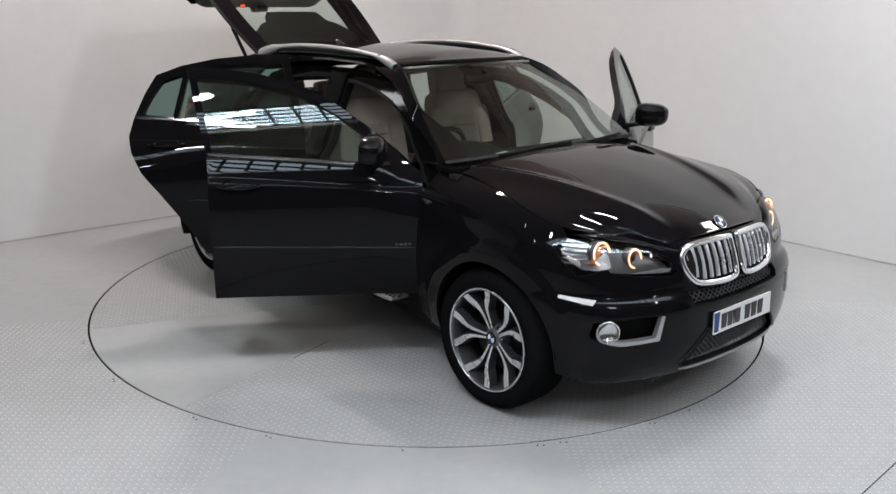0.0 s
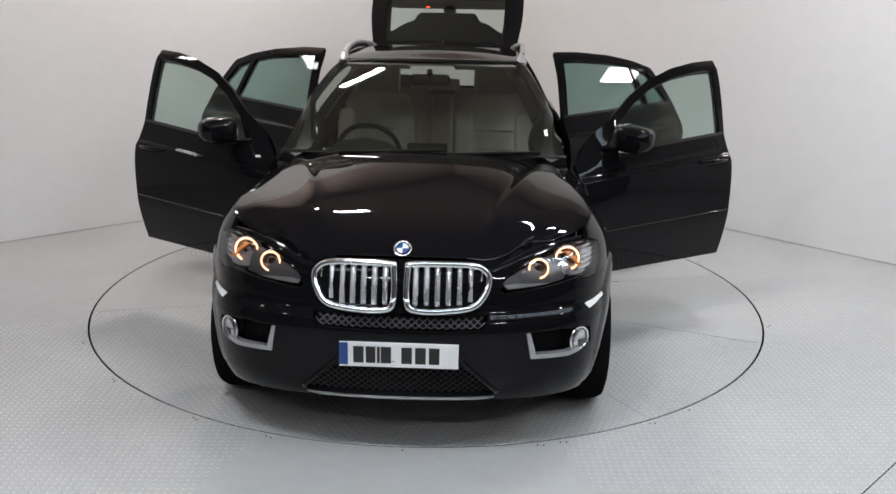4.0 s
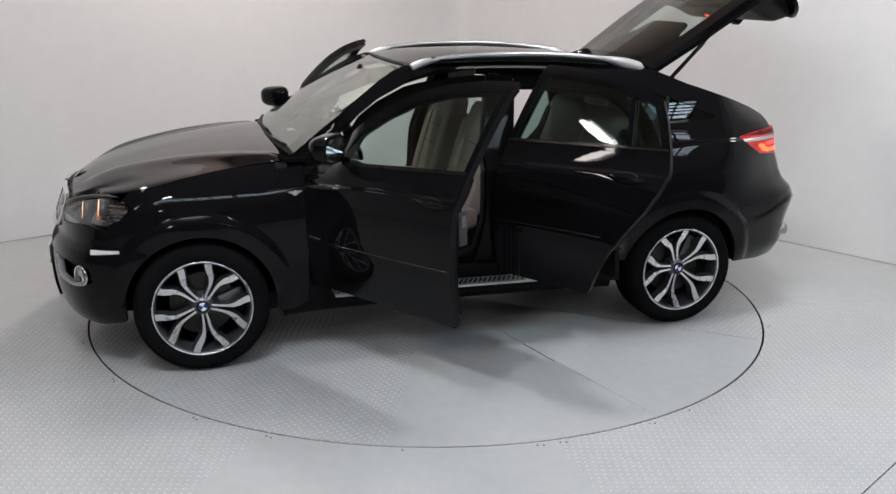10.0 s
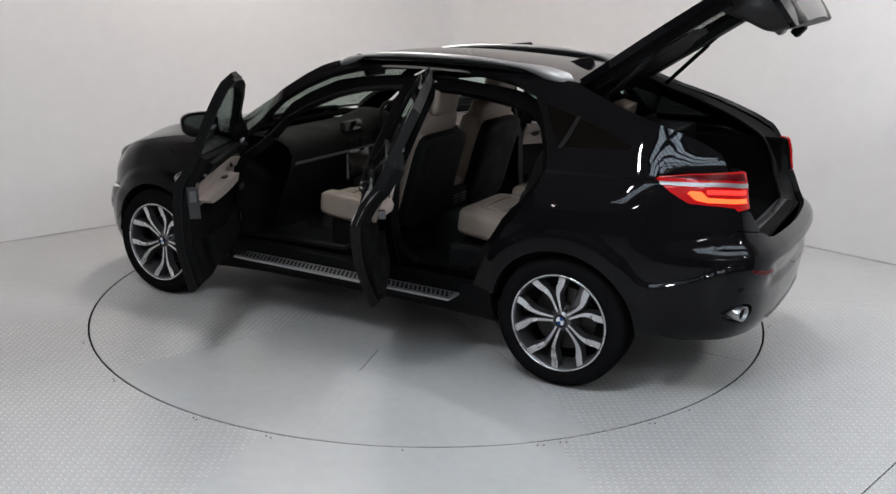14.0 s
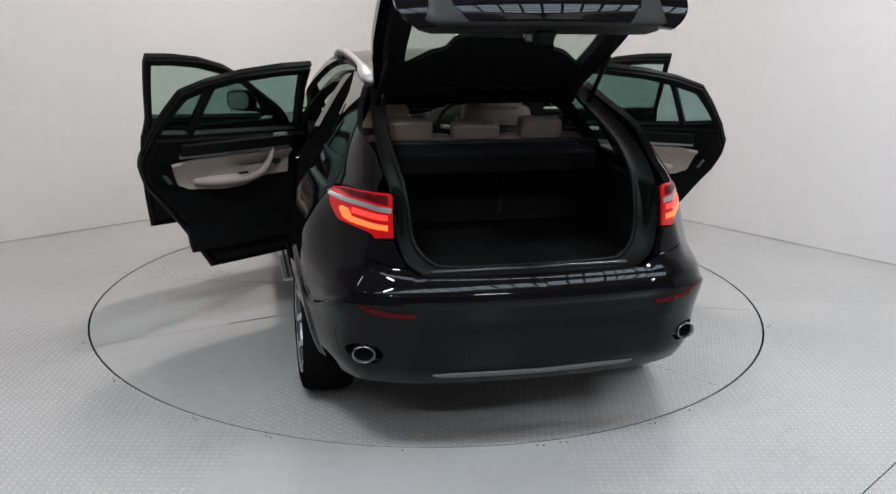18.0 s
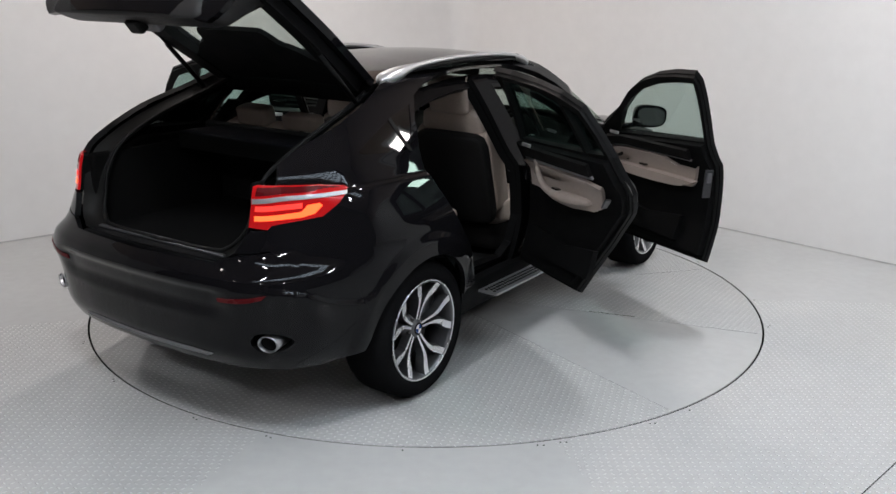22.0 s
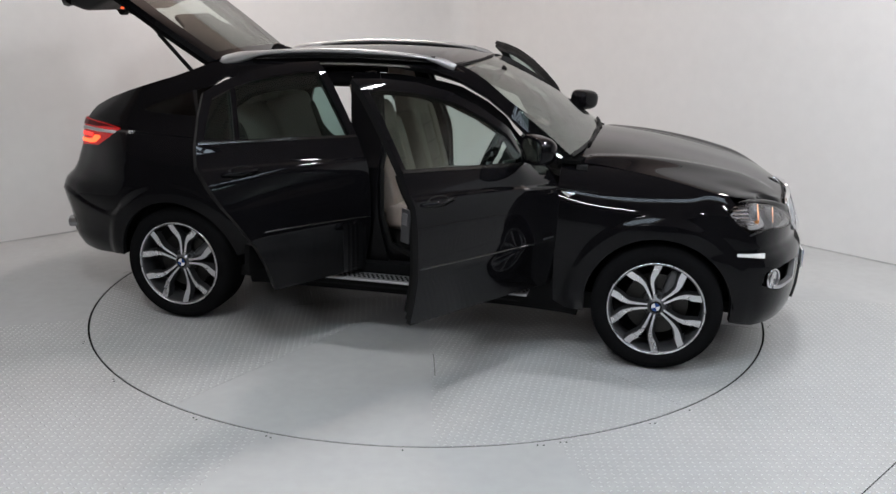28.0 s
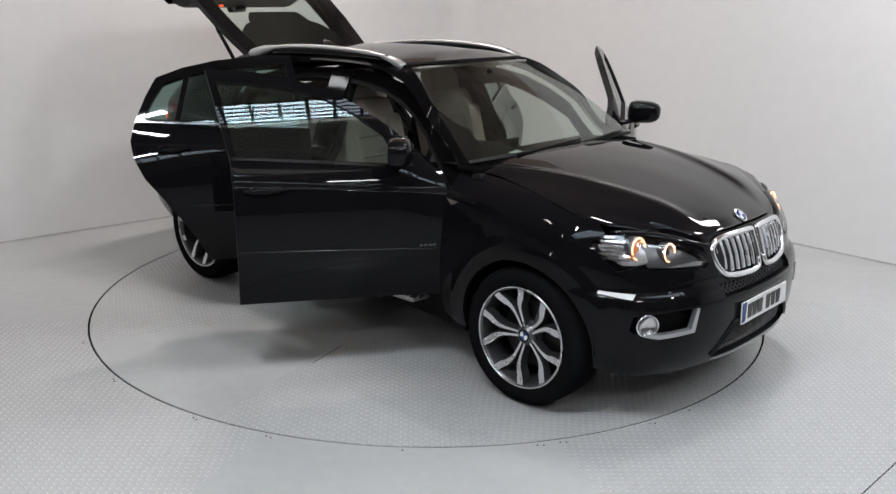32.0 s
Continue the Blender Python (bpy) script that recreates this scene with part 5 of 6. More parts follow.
def tailgate():
    o = HATCH_HINGE
    n = 1.0
    gate = patch("tailgate", hatch_out, 24, 24, PAINT, car, 0.03, b0=0.60, b1=1.0, origin=o, label="open black tailgate with heated glass")
    gate.matrix_local = Matrix.Translation(o) @ Matrix.Rotation(radians(-50.5), 4, "X")
    patch("gate_frame", hatch_out, 6, 24, PAINT, gate, 0.04, a0=-1, a1=-0.80, b0=0.0, b1=0.60, origin=o)
    patch("gate_frame", hatch_out, 6, 24, PAINT, gate, 0.04, a0=0.80, a1=1, b0=0.0, b1=0.60, origin=o)
    patch("gate_header", hatch_out, 20, 3, PAINT, gate, 0.035, a0=-0.80, a1=0.80, b0=0.0, b1=0.045, origin=o)
    patch("rear_glass", hatch_out, 20, 16, HATCH_GLASS, gate, 0.005, a0=-0.80, a1=0.80, b0=0.045, b1=0.60, origin=o)
    # deep inner lining of the lower half, a closed hull behind the outer skin
    outer = [hatch_pt(0, 0.56 + 0.43 * k / 14) for k in range(15)]
    outer = [Vector((0, p.y + 0.022, p.z - 0.012)) for p in outer]
    inner = catmull([(0, -2.285, 0.950), (0, -2.22, 0.985), (0, -2.15, 1.045), (0, -2.11, 1.17), (0, -2.05, 1.315), (0, -1.98, 1.375)], 4)
    loop = outer + inner
    xs = [-0.53, -0.515, -0.47, -0.25, 0.0, 0.25, 0.47, 0.515, 0.53]
    verts, faces, n = [], [], len(loop)
    cen = sum(loop, Vector()) / n
    for i, x in enumerate(xs):
        k = {0: 0.72, 1: 0.9}.get(min(i, len(xs) - 1 - i), 1.0)
        verts += [Vector((x, cen.y + (p.y - cen.y) * k, cen.z + (p.z - cen.z) * k)) for p in loop]
    for i in range(len(xs) - 1):
        for k in range(n):
            faces.append((i * n + k, i * n + (k + 1) % n, (i + 1) * n + (k + 1) % n, (i + 1) * n + k))
    faces += [tuple(reversed(range(n))), tuple((len(xs) - 1) * n + k for k in range(n))]
    finish("gate_lining", verts, faces, GATE_TRIM, gate, origin=o)
    for a in (-0.92, 0.76):
        patch("frame_lining", hatch_out, 4, 14, BLACK_TRIM, gate, 0.05, a0=a, a1=a + 0.16, b0=0.02, b1=0.6, origin=o, off=-0.041)
    # roller cover lifted with the gate
    patch("load_cover", lambda a, b: hatch_out(a * 0.79, 0.03 + (cover_reach(a) - 0.03) * b), 40, 8, BLACK_TRIM, gate, 0.025, origin=o, off=-0.06)
    # inner latch and small red lamp
    part("latch", box_bm(0.0, -2.19, 0.99, 0.09, 0.07, 0.05, 0.012), GASKET, gate, origin=o)
    part("gate_grip", box_bm(0.0, -2.13, 1.06, 0.11, 0.05, 0.05, 0.014), DARK_ALLOY, gate, origin=o)
    part("gate_lamp", box_bm(0.19, -2.128, 1.10, 0.034, 0.012, 0.016), RED_GLOW, gate, origin=o)
    part("gate_plinth", box_bm(0.0, -2.392, 1.12, 0.56, 0.025, 0.12, 0.01), PAINT, gate, origin=o)
    part("plate_light_bar", box_bm(0.0, -2.405, 1.19, 0.6, 0.02, 0.025, 0.006), CHROME, gate, origin=o)
    m = Matrix.Translation(o) @ Matrix.Rotation(radians(-50.5), 4, "X") @ Matrix.Translation(-Vector(o))
    for s in (1, -1):
        a, b = Vector((s * 0.56, -1.50, 1.50)), m @ Vector((s * 0.545, -1.99, 1.345))
        part("gas_strut", tube_bm([a, a.lerp(b, 0.55)], 0.013, 10), GASKET, car, smooth=True)
        part("strut_rod", tube_bm([a.lerp(b, 0.5), b], 0.008, 8), GASKET, car, smooth=True)


tailgate()


# ---- head lamps, plate, badge ----
def headlamp(s):
    outline = yz([(1.80, 0.925), (1.845, 0.948), (1.90, 0.957)]) + fx([(0.82, 0.962), (0.72, 0.948), (0.62, 0.922), (0.54, 0.89), (0.48, 0.855), (0.448, 0.825), (0.448, 0.806), (0.48, 0.785), (0.62, 0.795), (0.76, 0.81)]) + yz([(1.935, 0.80), (1.86, 0.86)])
    panel("lamp_cover", fx([(0.425, 0.80), (0.446, 0.803), (0.446, 0.827), (0.478, 0.858), (0.54, 0.893), (0.62, 0.925), (0.61, 0.94), (0.50, 0.915), (0.41, 0.88)]), PAINT, car, s, thick=0.02, step=0.03)
    lamp = panel("headlamp", outline, GASKET, car, s, off=-0.075, thick=0.01, step=0.03, label="lit head lamp with twin amber halo rings")
    panel("lamp_lens", outline, LENS, lamp, s, off=0.0, thick=0.004, step=0.03)
    for nm, x, z, r in (("halo_ring", 0.748, 0.884, 0.052), ("halo_ring", 0.615, 0.858, 0.043)):
        c = surf(ux(x, z), z)
        aim = Matrix.Diagonal((s, 1, 1, 1)) @ Matrix.Translation((c.x - 0.012, c.y - 0.046, z)) @ Matrix.Rotation(radians(-4), 4, "Z") @ Matrix.Rotation(radians(8), 4, "X")
        prof = [(0.012 + 0.0042 * math.cos(t * math.pi / 4), r + 0.0042 * math.sin(t * math.pi / 4)) for t in range(8)]
        part(nm, revolve_bm(prof, 36, "y", aim, close=True), HALO, lamp, "glowing amber halo ring", smooth=True)
        part("lamp_bowl", revolve_bm([(-0.03, 0.6 * r), (0.0, r * 0.9), (0.008, r * 1.10), (0.014, r * 1.14), (0.014, r * 1.18), (-0.03, r * 1.15)], 36, "y", aim), DARK_ALLOY, lamp, smooth=True)
        part("lamp_ball", revolve_bm([(-0.03, r * 0.74), (-0.012, r * 0.72), (0.0, r * 0.56), (0.006, r * 0.25), (0.007, 0.001)], 28, "y", aim), PIANO, lamp, smooth=True)
    panel("reflector_bowl", yz([(1.835, 0.915), (1.86, 0.935), (1.93, 0.945)]) + fx([(0.84, 0.952), (0.74, 0.944), (0.72, 0.90), (0.735, 0.84), (0.78, 0.825)]) + yz([(1.95, 0.825), (1.88, 0.865)]), REFLECTOR, lamp, s, off=-0.036, thick=0.01, step=0.03)
    panel("lamp_bezel", fx([(0.745, 0.944), (0.62, 0.918), (0.54, 0.885), (0.48, 0.85), (0.455, 0.82), (0.48, 0.79), (0.62, 0.80), (0.74, 0.815)]), DARK_ALLOY, lamp, s, off=-0.040, thick=0.008, step=0.03)
    panel("bezel_strip", fx([(0.66, 0.806), (0.56, 0.799), (0.47, 0.796), (0.455, 0.812), (0.50, 0.818), (0.58, 0.814)]), SATIN, lamp, s, off=-0.012, thick=0.01, step=0.03)
    # ribbed bright reflector towards the side
    for k in range(6):
        z = 0.845 + 0.02 * k
        panel("reflector_rib", yz([(1.985, z), (1.985, z + 0.009), (1.86 - 0.006 * k, z + 0.013), (1.865 - 0.006 * k, z + 0.004)]), CHROME, lamp, s, off=-0.022, thick=0.012, step=0.04)
    panel("turn_reflector", yz([(1.982, 0.855), (1.975, 0.925), (1.960, 0.925), (1.966, 0.855)]), AMBER, lamp, s, off=-0.010, thick=0.008, step=0.03)


for s in (1, -1):
    headlamp(s)

plate = part("number_plate", box_bm(0, 2.296, 0.522, 0.52, 0.008, 0.112, 0.002, m=Matrix.Rotation(radians(3), 4, "X")), WHITE_PLATE, car, "white front number plate with a blue edge band")
part("plate_band", box_bm(0.24, 2.3005, 0.522, 0.038, 0.004, 0.108), BLUE, plate)
for x, w in ((0.165, 0.045), (0.112, 0.042), (0.078, 0.012), (0.045, 0.045), (-0.045, 0.046), (-0.105, 0.046), (-0.165, 0.046)):
    part("plate_bar", box_bm(x + 0.01, 2.3005, 0.522, w, 0.004, 0.075), PLATE_INK, plate)


def roundel(parent, m, r):
    part("badge_rim", revolve_bm([(0.0, r), (0.004, r), (0.006, r * 0.93), (0.003, r * 0.7), (0.0, r * 0.7)], 32, "z", m), CHROME, parent, smooth=True)
    part("badge_ring", revolve_bm([(0.001, r * 0.92), (0.0045, r * 0.9), (0.0045, r * 0.62), (0.001, r * 0.6)], 32, "z", m), GASKET, parent)
    for k in range(4):
        bm = bmesh.new()
        vs = [bm.verts.new(m @ Vector((0, 0, 0.0055)))] + [bm.verts.new(m @ Vector((r * 0.64 * math.cos(radians(90 * k + 15 * i)), r * 0.64 * math.sin(radians(90 * k + 15 * i)), 0.0055))) for i in range(7)]
        bm.faces.new(vs)
        part("badge_quarter", bm, BLUE if k % 2 else WHITE, parent)


badge = new("nose_badge")
badge.parent = car
roundel(badge, Matrix.Translation((0, 2.118, 0.952)) @ Matrix.Rotation(radians(-42), 4, "X"), 0.041)


# mesh grilles in the nose
def mesh_grille(x0, x1, z0, z1, off, cell):
    z = z0
    row = 0
    while z < z1 - 0.3 * cell:
        x = x0 + (cell / 2 if row % 2 else 0)
        half = x1 - max(0, (z - z0) / (z1 - z0)) * (x1 * 0.36) if z1 < 0.5 else x1
        while x < half:
            for s in (1, -1):
                if abs(x) < 0.004 and s < 0:
                    continue
                for dx in (-0.5, 0.5):
                    xa, xb = abs(x), abs(x + dx * cell)
                    a, b = surf(ux(max(xa, 0.002), z), z), surf(ux(max(xb, 0.002), z + cell * 0.42), z + cell * 0.42)
                    yield Vector((s * (x), a.y - off, a.z)), Vector((s * (x + dx * cell), b.y - off, b.z))
            x += cell
        z += cell * 0.42
        row += 1


for nm, args in (("upper_mesh", (0.0, 0.37, 0.63, 0.70, 0.03, 0.034)), ("lower_mesh", (0.0, 0.43, 0.318, 0.49, 0.03, 0.034))):
    bm = bmesh.new()
    for p, q in mesh_grille(*args):
        if (q - p).length > 0.001:
            tube_bm([p, q], 0.0032, 4, bm)
    tagged(part(nm, bm, SHADOW_ALLOY, car), "black diamond mesh grille", kind="stuff")


# wipers
for x0, x1 in ((0.46, -0.14), (-0.16, -0.66)):
    pts = [screen_pt((x0 + (x1 - x0) * t / 8) / 0.8, 0.004 + 0.030 * t / 8) + Vector((0, 0.014, 0.014)) for t in range(9)]
    part("wiper", tube_bm(pts, 0.009, 6), GASKET, car, smooth=True)
part("paper_slip", box_bm(0.24, 0.80, 1.142, 0.10, 0.07, 0.002, m=Matrix.Rotation(radians(-4), 4, "X")), WHITE_PLATE, car, "small white paper slip behind the windscreen")


# ---- wheels ----
def wheel():
    w = new("wheel")
    w.parent = car
    part("tyre", revolve_bm([(-0.25, 0.27), (-0.262, 0.30), (-0.255, 0.345), (-0.225, 0.361), (-0.13, 0.364), (-0.04, 0.361), (-0.008, 0.346), (0.003, 0.315), (0.0, 0.285), (-0.012, 0.262), (-0.05, 0.255), (-0.2, 0.255)], 72, "x", close=True), RUBBER, w, smooth=True)
    part("rim", revolve_bm([(-0.012, 0.268), (-0.004, 0.266), (-0.006, 0.255), (-0.022, 0.250), (-0.10, 0.244), (-0.20, 0.25), (-0.20, 0.258), (-0.05, 0.258)], 72, "x", close=True), DARK_ALLOY, w, smooth=True)
    part("rim_lip", revolve_bm([(-0.010, 0.269), (-0.002, 0.267), (-0.003, 0.2605), (-0.012, 0.2595)], 72, "x", close=True), SILVER, w, smooth=True)
    part("wheel_back", revolve_bm([(-0.17, 0.25), (-0.165, 0.02)], 40, "x"), LINER, w)
    part("brake_disc", revolve_bm([(-0.145, 0.175), (-0.115, 0.175), (-0.115, 0.09), (-0.10, 0.085), (-0.10, 0.02)], 48, "x"), IRON, w, smooth=False)
    part("brake_caliper", box_bm(-0.12, 0.12, 0.10, 0.07, 0.07, 0.16, 0.02, m=Matrix.Rotation(radians(-40), 4, "X")), DARK_ALLOY, w)
    part("hub", revolve_bm([(-0.13, 0.085), (-0.085, 0.072), (-0.066, 0.058), (-0.055, 0.046), (-0.05, 0.036), (-0.046, 0.034)], 40, "x"), DARK_ALLOY, w, smooth=True)
    path = [(0.045, 13.5, 0.0058), (0.085, 9.2, 0.0064), (0.122, 8.2, 0.0076), (0.148, 8.8, 0.0098), (0.170, 10.6, 0.0125), (0.190, 13.2, 0.0155), (0.208, 15.8, 0.0172), (0.226, 17.6, 0.0178), (0.243, 18.6, 0.0184), (0.2605, 19.0, 0.0200)]
    for k in range(5):
        for sg in (1, -1):
            cen = [Vector((0, r * math.sin(radians(72 * k + sg * a)), r * math.cos(radians(72 * k + sg * a)))) for r, a, _ in path]
            face, back = [], []
            for i, c in enumerate(cen):
                d = (cen[min(i + 1, len(cen) - 1)] - cen[max(i - 1, 0)]).normalized()
                nrm = Vector((0, -d.z, d.y))
                dep = -0.060 + 0.053 * (path[i][0] / 0.2605) ** 1.5
                hw = path[i][2]
                face.append((Vector((dep, 0, 0)) + c + nrm * hw, Vector((dep, 0, 0)) + c - nrm * hw))
                back.append((Vector((dep - 0.045, 0, 0)) + c + nrm * (hw + 0.010), Vector((dep - 0.045, 0, 0)) + c - nrm * (hw + 0.010)))
            verts, faces, slots = [], [], []
            for f, b in zip(face, back):
                verts += [f[0], f[1], b[1], b[0]]
            for i in range(len(path) - 1):
                p, q = 4 * i, 4 * i + 4
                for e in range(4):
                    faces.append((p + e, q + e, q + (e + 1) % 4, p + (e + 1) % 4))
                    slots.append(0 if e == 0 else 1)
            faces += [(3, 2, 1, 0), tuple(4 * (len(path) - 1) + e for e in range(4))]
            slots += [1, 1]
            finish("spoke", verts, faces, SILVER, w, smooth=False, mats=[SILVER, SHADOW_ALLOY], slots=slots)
    for k in range(5):
        a = radians(72 * k + 36)
        part("wheel_bolt", revolve_bm([(-0.09, 0.012), (-0.062, 0.011), (-0.058, 0.007)], 6, "x", Matrix.Translation((0, 0.055 * math.sin(a), 0.055 * math.cos(a)))), SHADOW_ALLOY, w)
    roundel_m = Matrix.Translation((-0.046, 0, 0)) @ Matrix.Rotation(radians(90), 4, "Y")
    part("cap_rim", revolve_bm([(0.0, 0.033), (0.004, 0.033), (0.004, 0.026), (0.0, 0.026)], 28, "z", roundel_m), GASKET, w)
    for k in range(4):
        bm = bmesh.new()
        vs = [bm.verts.new(roundel_m @ Vector((0, 0, 0.004)))] + [bm.verts.new(roundel_m @ Vector((0.024 * math.cos(radians(90 * k + 15 * i)), 0.024 * math.sin(radians(90 * k + 15 * i)), 0.004))) for i in range(7)]
        bm.faces.new(vs)
        part("cap_quarter", bm, BLUE if k % 2 else WHITE, w)
    return w


first = wheel()
first.matrix_local = pose(0.985, 1.4665, 0.364, 20)
tagged(first, "black low-profile tyre on a bright twin-spoke alloy wheel")
copy_thing(first, pose(0.98, -1.4665, 0.364, -10))
copy_thing(first, pose(-0.985, 1.4665, 0.364, -28, 0, 180))
copy_thing(first, pose(-0.98, -1.4665, 0.364, 16, 0, 180))


# ---- running boards ----
for s in (1, -1):
    part("running_board", box_bm(s * 0.955, -0.04, 0.388, 0.13, 1.58, 0.016, 0.006), SATIN, car, "aluminium running board with dark tread studs")
    bm = bmesh.new()
    for i in range(52):
        for j in range(3):
            bmesh.ops.create_cube(bm, size=1, matrix=Matrix.Translation((s * (0.93 + 0.028 * j), -0.80 + 0.03 * i + 0.015 * (j % 2), 0.3975)) @ Matrix.Diagonal((0.014, 0.014, 0.006, 1)))
    tagged(part("tread_studs", bm, GASKET, car), kind="stuff")


# ---- cabin ----
def cabin():
    part("floor_pan", box_bm(0, -0.2, 0.33, 1.66, 3.0, 0.10), CARPET, car)
    part("underbody", box_bm(0, 0.1, 0.285, 1.2, 4.0, 0.08, 0.03), LINER, car)
    part("bulkhead", box_bm(0, 1.0, 0.72, 1.60, 0.06, 0.78), CARPET, car)
    part("engine_bay", box_bm(0, 1.55, 0.62, 1.0, 1.1, 0.55), LINER, car)
    part("centre_tunnel", box_bm(0, 0.1, 0.50, 0.28, 1.5, 0.30, 0.04), CARPET, car)
    # dashboard: soft top rolled over to the fascia
    prof = [(0.98, 1.10), (0.80, 1.125), (0.62, 1.115), (0.52, 1.08), (0.48, 1.02), (0.50, 0.92), (0.55, 0.80), (0.62, 0.62)]
    pts = catmull(prof, 4)
    n, verts, faces = len(pts), [], []
    for i in range(13):
        x = -0.74 + 1.48 * i / 12
        hump = 0.085 * math.exp(-((x - 0.37) / 0.17) ** 4)
        for p in pts:
            verts.append((x, p.x, p.y + hump * smooth01(1.0, 1.08, p.y) * smooth01(0.86, 0.68, p.x)))
    for i in range(12):
        for k in range(n - 1):
            faces.append((i * n + k, i * n + k + 1, (i + 1) * n + k + 1, (i + 1) * n + k))
    finish("dashboard", verts, faces, DARK_LEATHER, car)
    part("dash_strip", box_bm(0, 0.487, 0.965, 1.40, 0.012, 0.022, 0.005), DARK_ALLOY, car)
    part("screen", box_bm(0.0, 0.545, 1.11, 0.24, 0.02, 0.10, 0.008), PIANO, car)
    part("radio_panel", box_bm(0.0, 0.50, 0.86, 0.26, 0.05, 0.22, 0.02), PIANO, car)
    for x in (-0.08, 0.08):
        part("air_vent", box_bm(x, 0.485, 1.01, 0.13, 0.02, 0.06, 0.01), GASKET, car)
    part("console", box_bm(0, 0.10, 0.70, 0.25, 0.75, 0.18, 0.05), DARK_LEATHER, car)
    part("console_lid", box_bm(0, -0.12, 0.81, 0.24, 0.34, 0.06, 0.025), LEATHER, car)
    part("gear_selector", tube_bm([(0, 0.26, 0.79), (0, 0.255, 0.86), (0, 0.24, 0.905)], lambda t: 0.014 + 0.014 * t, 10), PIANO, car, smooth=True)
    part("rear_air_vent", box_bm(0, -0.31, 0.72, 0.2, 0.04, 0.16, 0.02), BLACK_TRIM, car)
    for x in (-0.05, 0.05):
        for k in range(4):
            part("vent_slat", box_bm(x, -0.333, 0.69 + 0.018 * k, 0.08, 0.006, 0.004), DARK_ALLOY, car)
    # steering wheel on the right-hand side
    m = Matrix.Translation((0.37, 0.40, 1.08)) @ Matrix.Rotation(radians(-24), 4, "X")
    prof = [(0.017 * math.cos(t * math.pi / 4), 0.188 + 0.016 * math.sin(t * math.pi / 4)) for t in range(8)]
    sw = part("steering_wheel", revolve_bm(prof, 40, "y", m, close=True), DARK_LEATHER, car, "black leather three-spoke steering wheel", smooth=True)
    part("wheel_boss", box_bm(0.37, 0.41, 1.08, 0.14, 0.05, 0.12, 0.03, m=Matrix.Rotation(radians(-24), 4, "X")), DARK_LEATHER, sw)
    for dx, dz in ((-0.12, 0.01), (0.12, 0.01), (0, -0.12)):
        part("wheel_arm", tube_bm([m @ Vector((0, 0.01, 0)), m @ Vector((dx * 1.4, 0, dz * 1.4))], 0.015, 8), SATIN, sw, smooth=True)
    part("steering_column", tube_bm([(0.37, 0.44, 1.0), (0.37, 0.66, 0.92)], 0.05, 10), BLACK_TRIM, car, smooth=True)
    part("rear_mirror", box_bm(0, 0.34, 1.515, 0.24, 0.03, 0.07, 0.02), GASKET, car)
    part("mirror_stalk", tube_bm([(0, 0.36, 1.53), (0, 0.40, 1.575)], 0.018, 8), GASKET, car)
    for s in (1, -1):
        part("sun_visor", box_bm(s * 0.33, 0.20, 1.585, 0.38, 0.16, 0.015, 0.006, m=Matrix.Rotation(radians(12), 4, "X")), HEADLINER, car)
        # inner side walls and shoulder trims behind the rear doors
        part("wheel_box", box_bm(s * 0.70, -1.55, 0.70, 0.24, 0.85, 0.62, 0.05), CARPET, car)
        panel("quarter_lining", yz([(-0.98, 0.62), (-1.06, 0.86), (-1.17, 1.01), (-1.235, 1.14), (-1.25, 1.23), (-1.19, 1.36), (-1.14, 1.44), (-1.28, 1.46), (-1.36, 1.28), (-1.9, 1.30), (-2.16, 1.22), (-2.2, 0.9)]), BLACK_TRIM, car, s, off=-0.10, thick=0.02, step=0.1)


def pad(name, cx, cy, cz, sx, sy, sz, rot, material, parent, bevel=0.05, puff=0.25, label=""):
    """A soft upholstered block: rounded, with swollen faces and a stitched seam look."""
    bm = bmesh.new()
    bmesh.ops.create_cube(bm, size=2.0)
    bmesh.ops.subdivide_edges(bm, edges=bm.edges, cuts=7, use_grid_fill=True)
    e = bevel
    for v in bm.verts:
        p = v.co.copy()
        k = 8
        nn = (abs(p.x) ** k + abs(p.y) ** k + abs(p.z) ** k) ** (1 / k)
        q = p / nn
        hx, hy, hz = sx / 2, sy / 2, sz / 2
        sw = 1 + puff * 0.12 * (1 - min(1, p.x ** 2)) * (1 - min(1, p.z ** 2))
        v.co = Vector((q.x * hx, q.y * hy * sw, q.z * hz))
    bmesh.ops.transform(bm, matrix=Matrix.Translation((cx, cy, cz)) @ Matrix.Rotation(radians(rot), 4, "X"), verts=bm.verts)
    return part(name, bm, material, parent, label, smooth=True)


def seam(points, parent, r=0.0035):
    part("seam", tube_bm(points, r, 5), SEAM, parent, smooth=True)


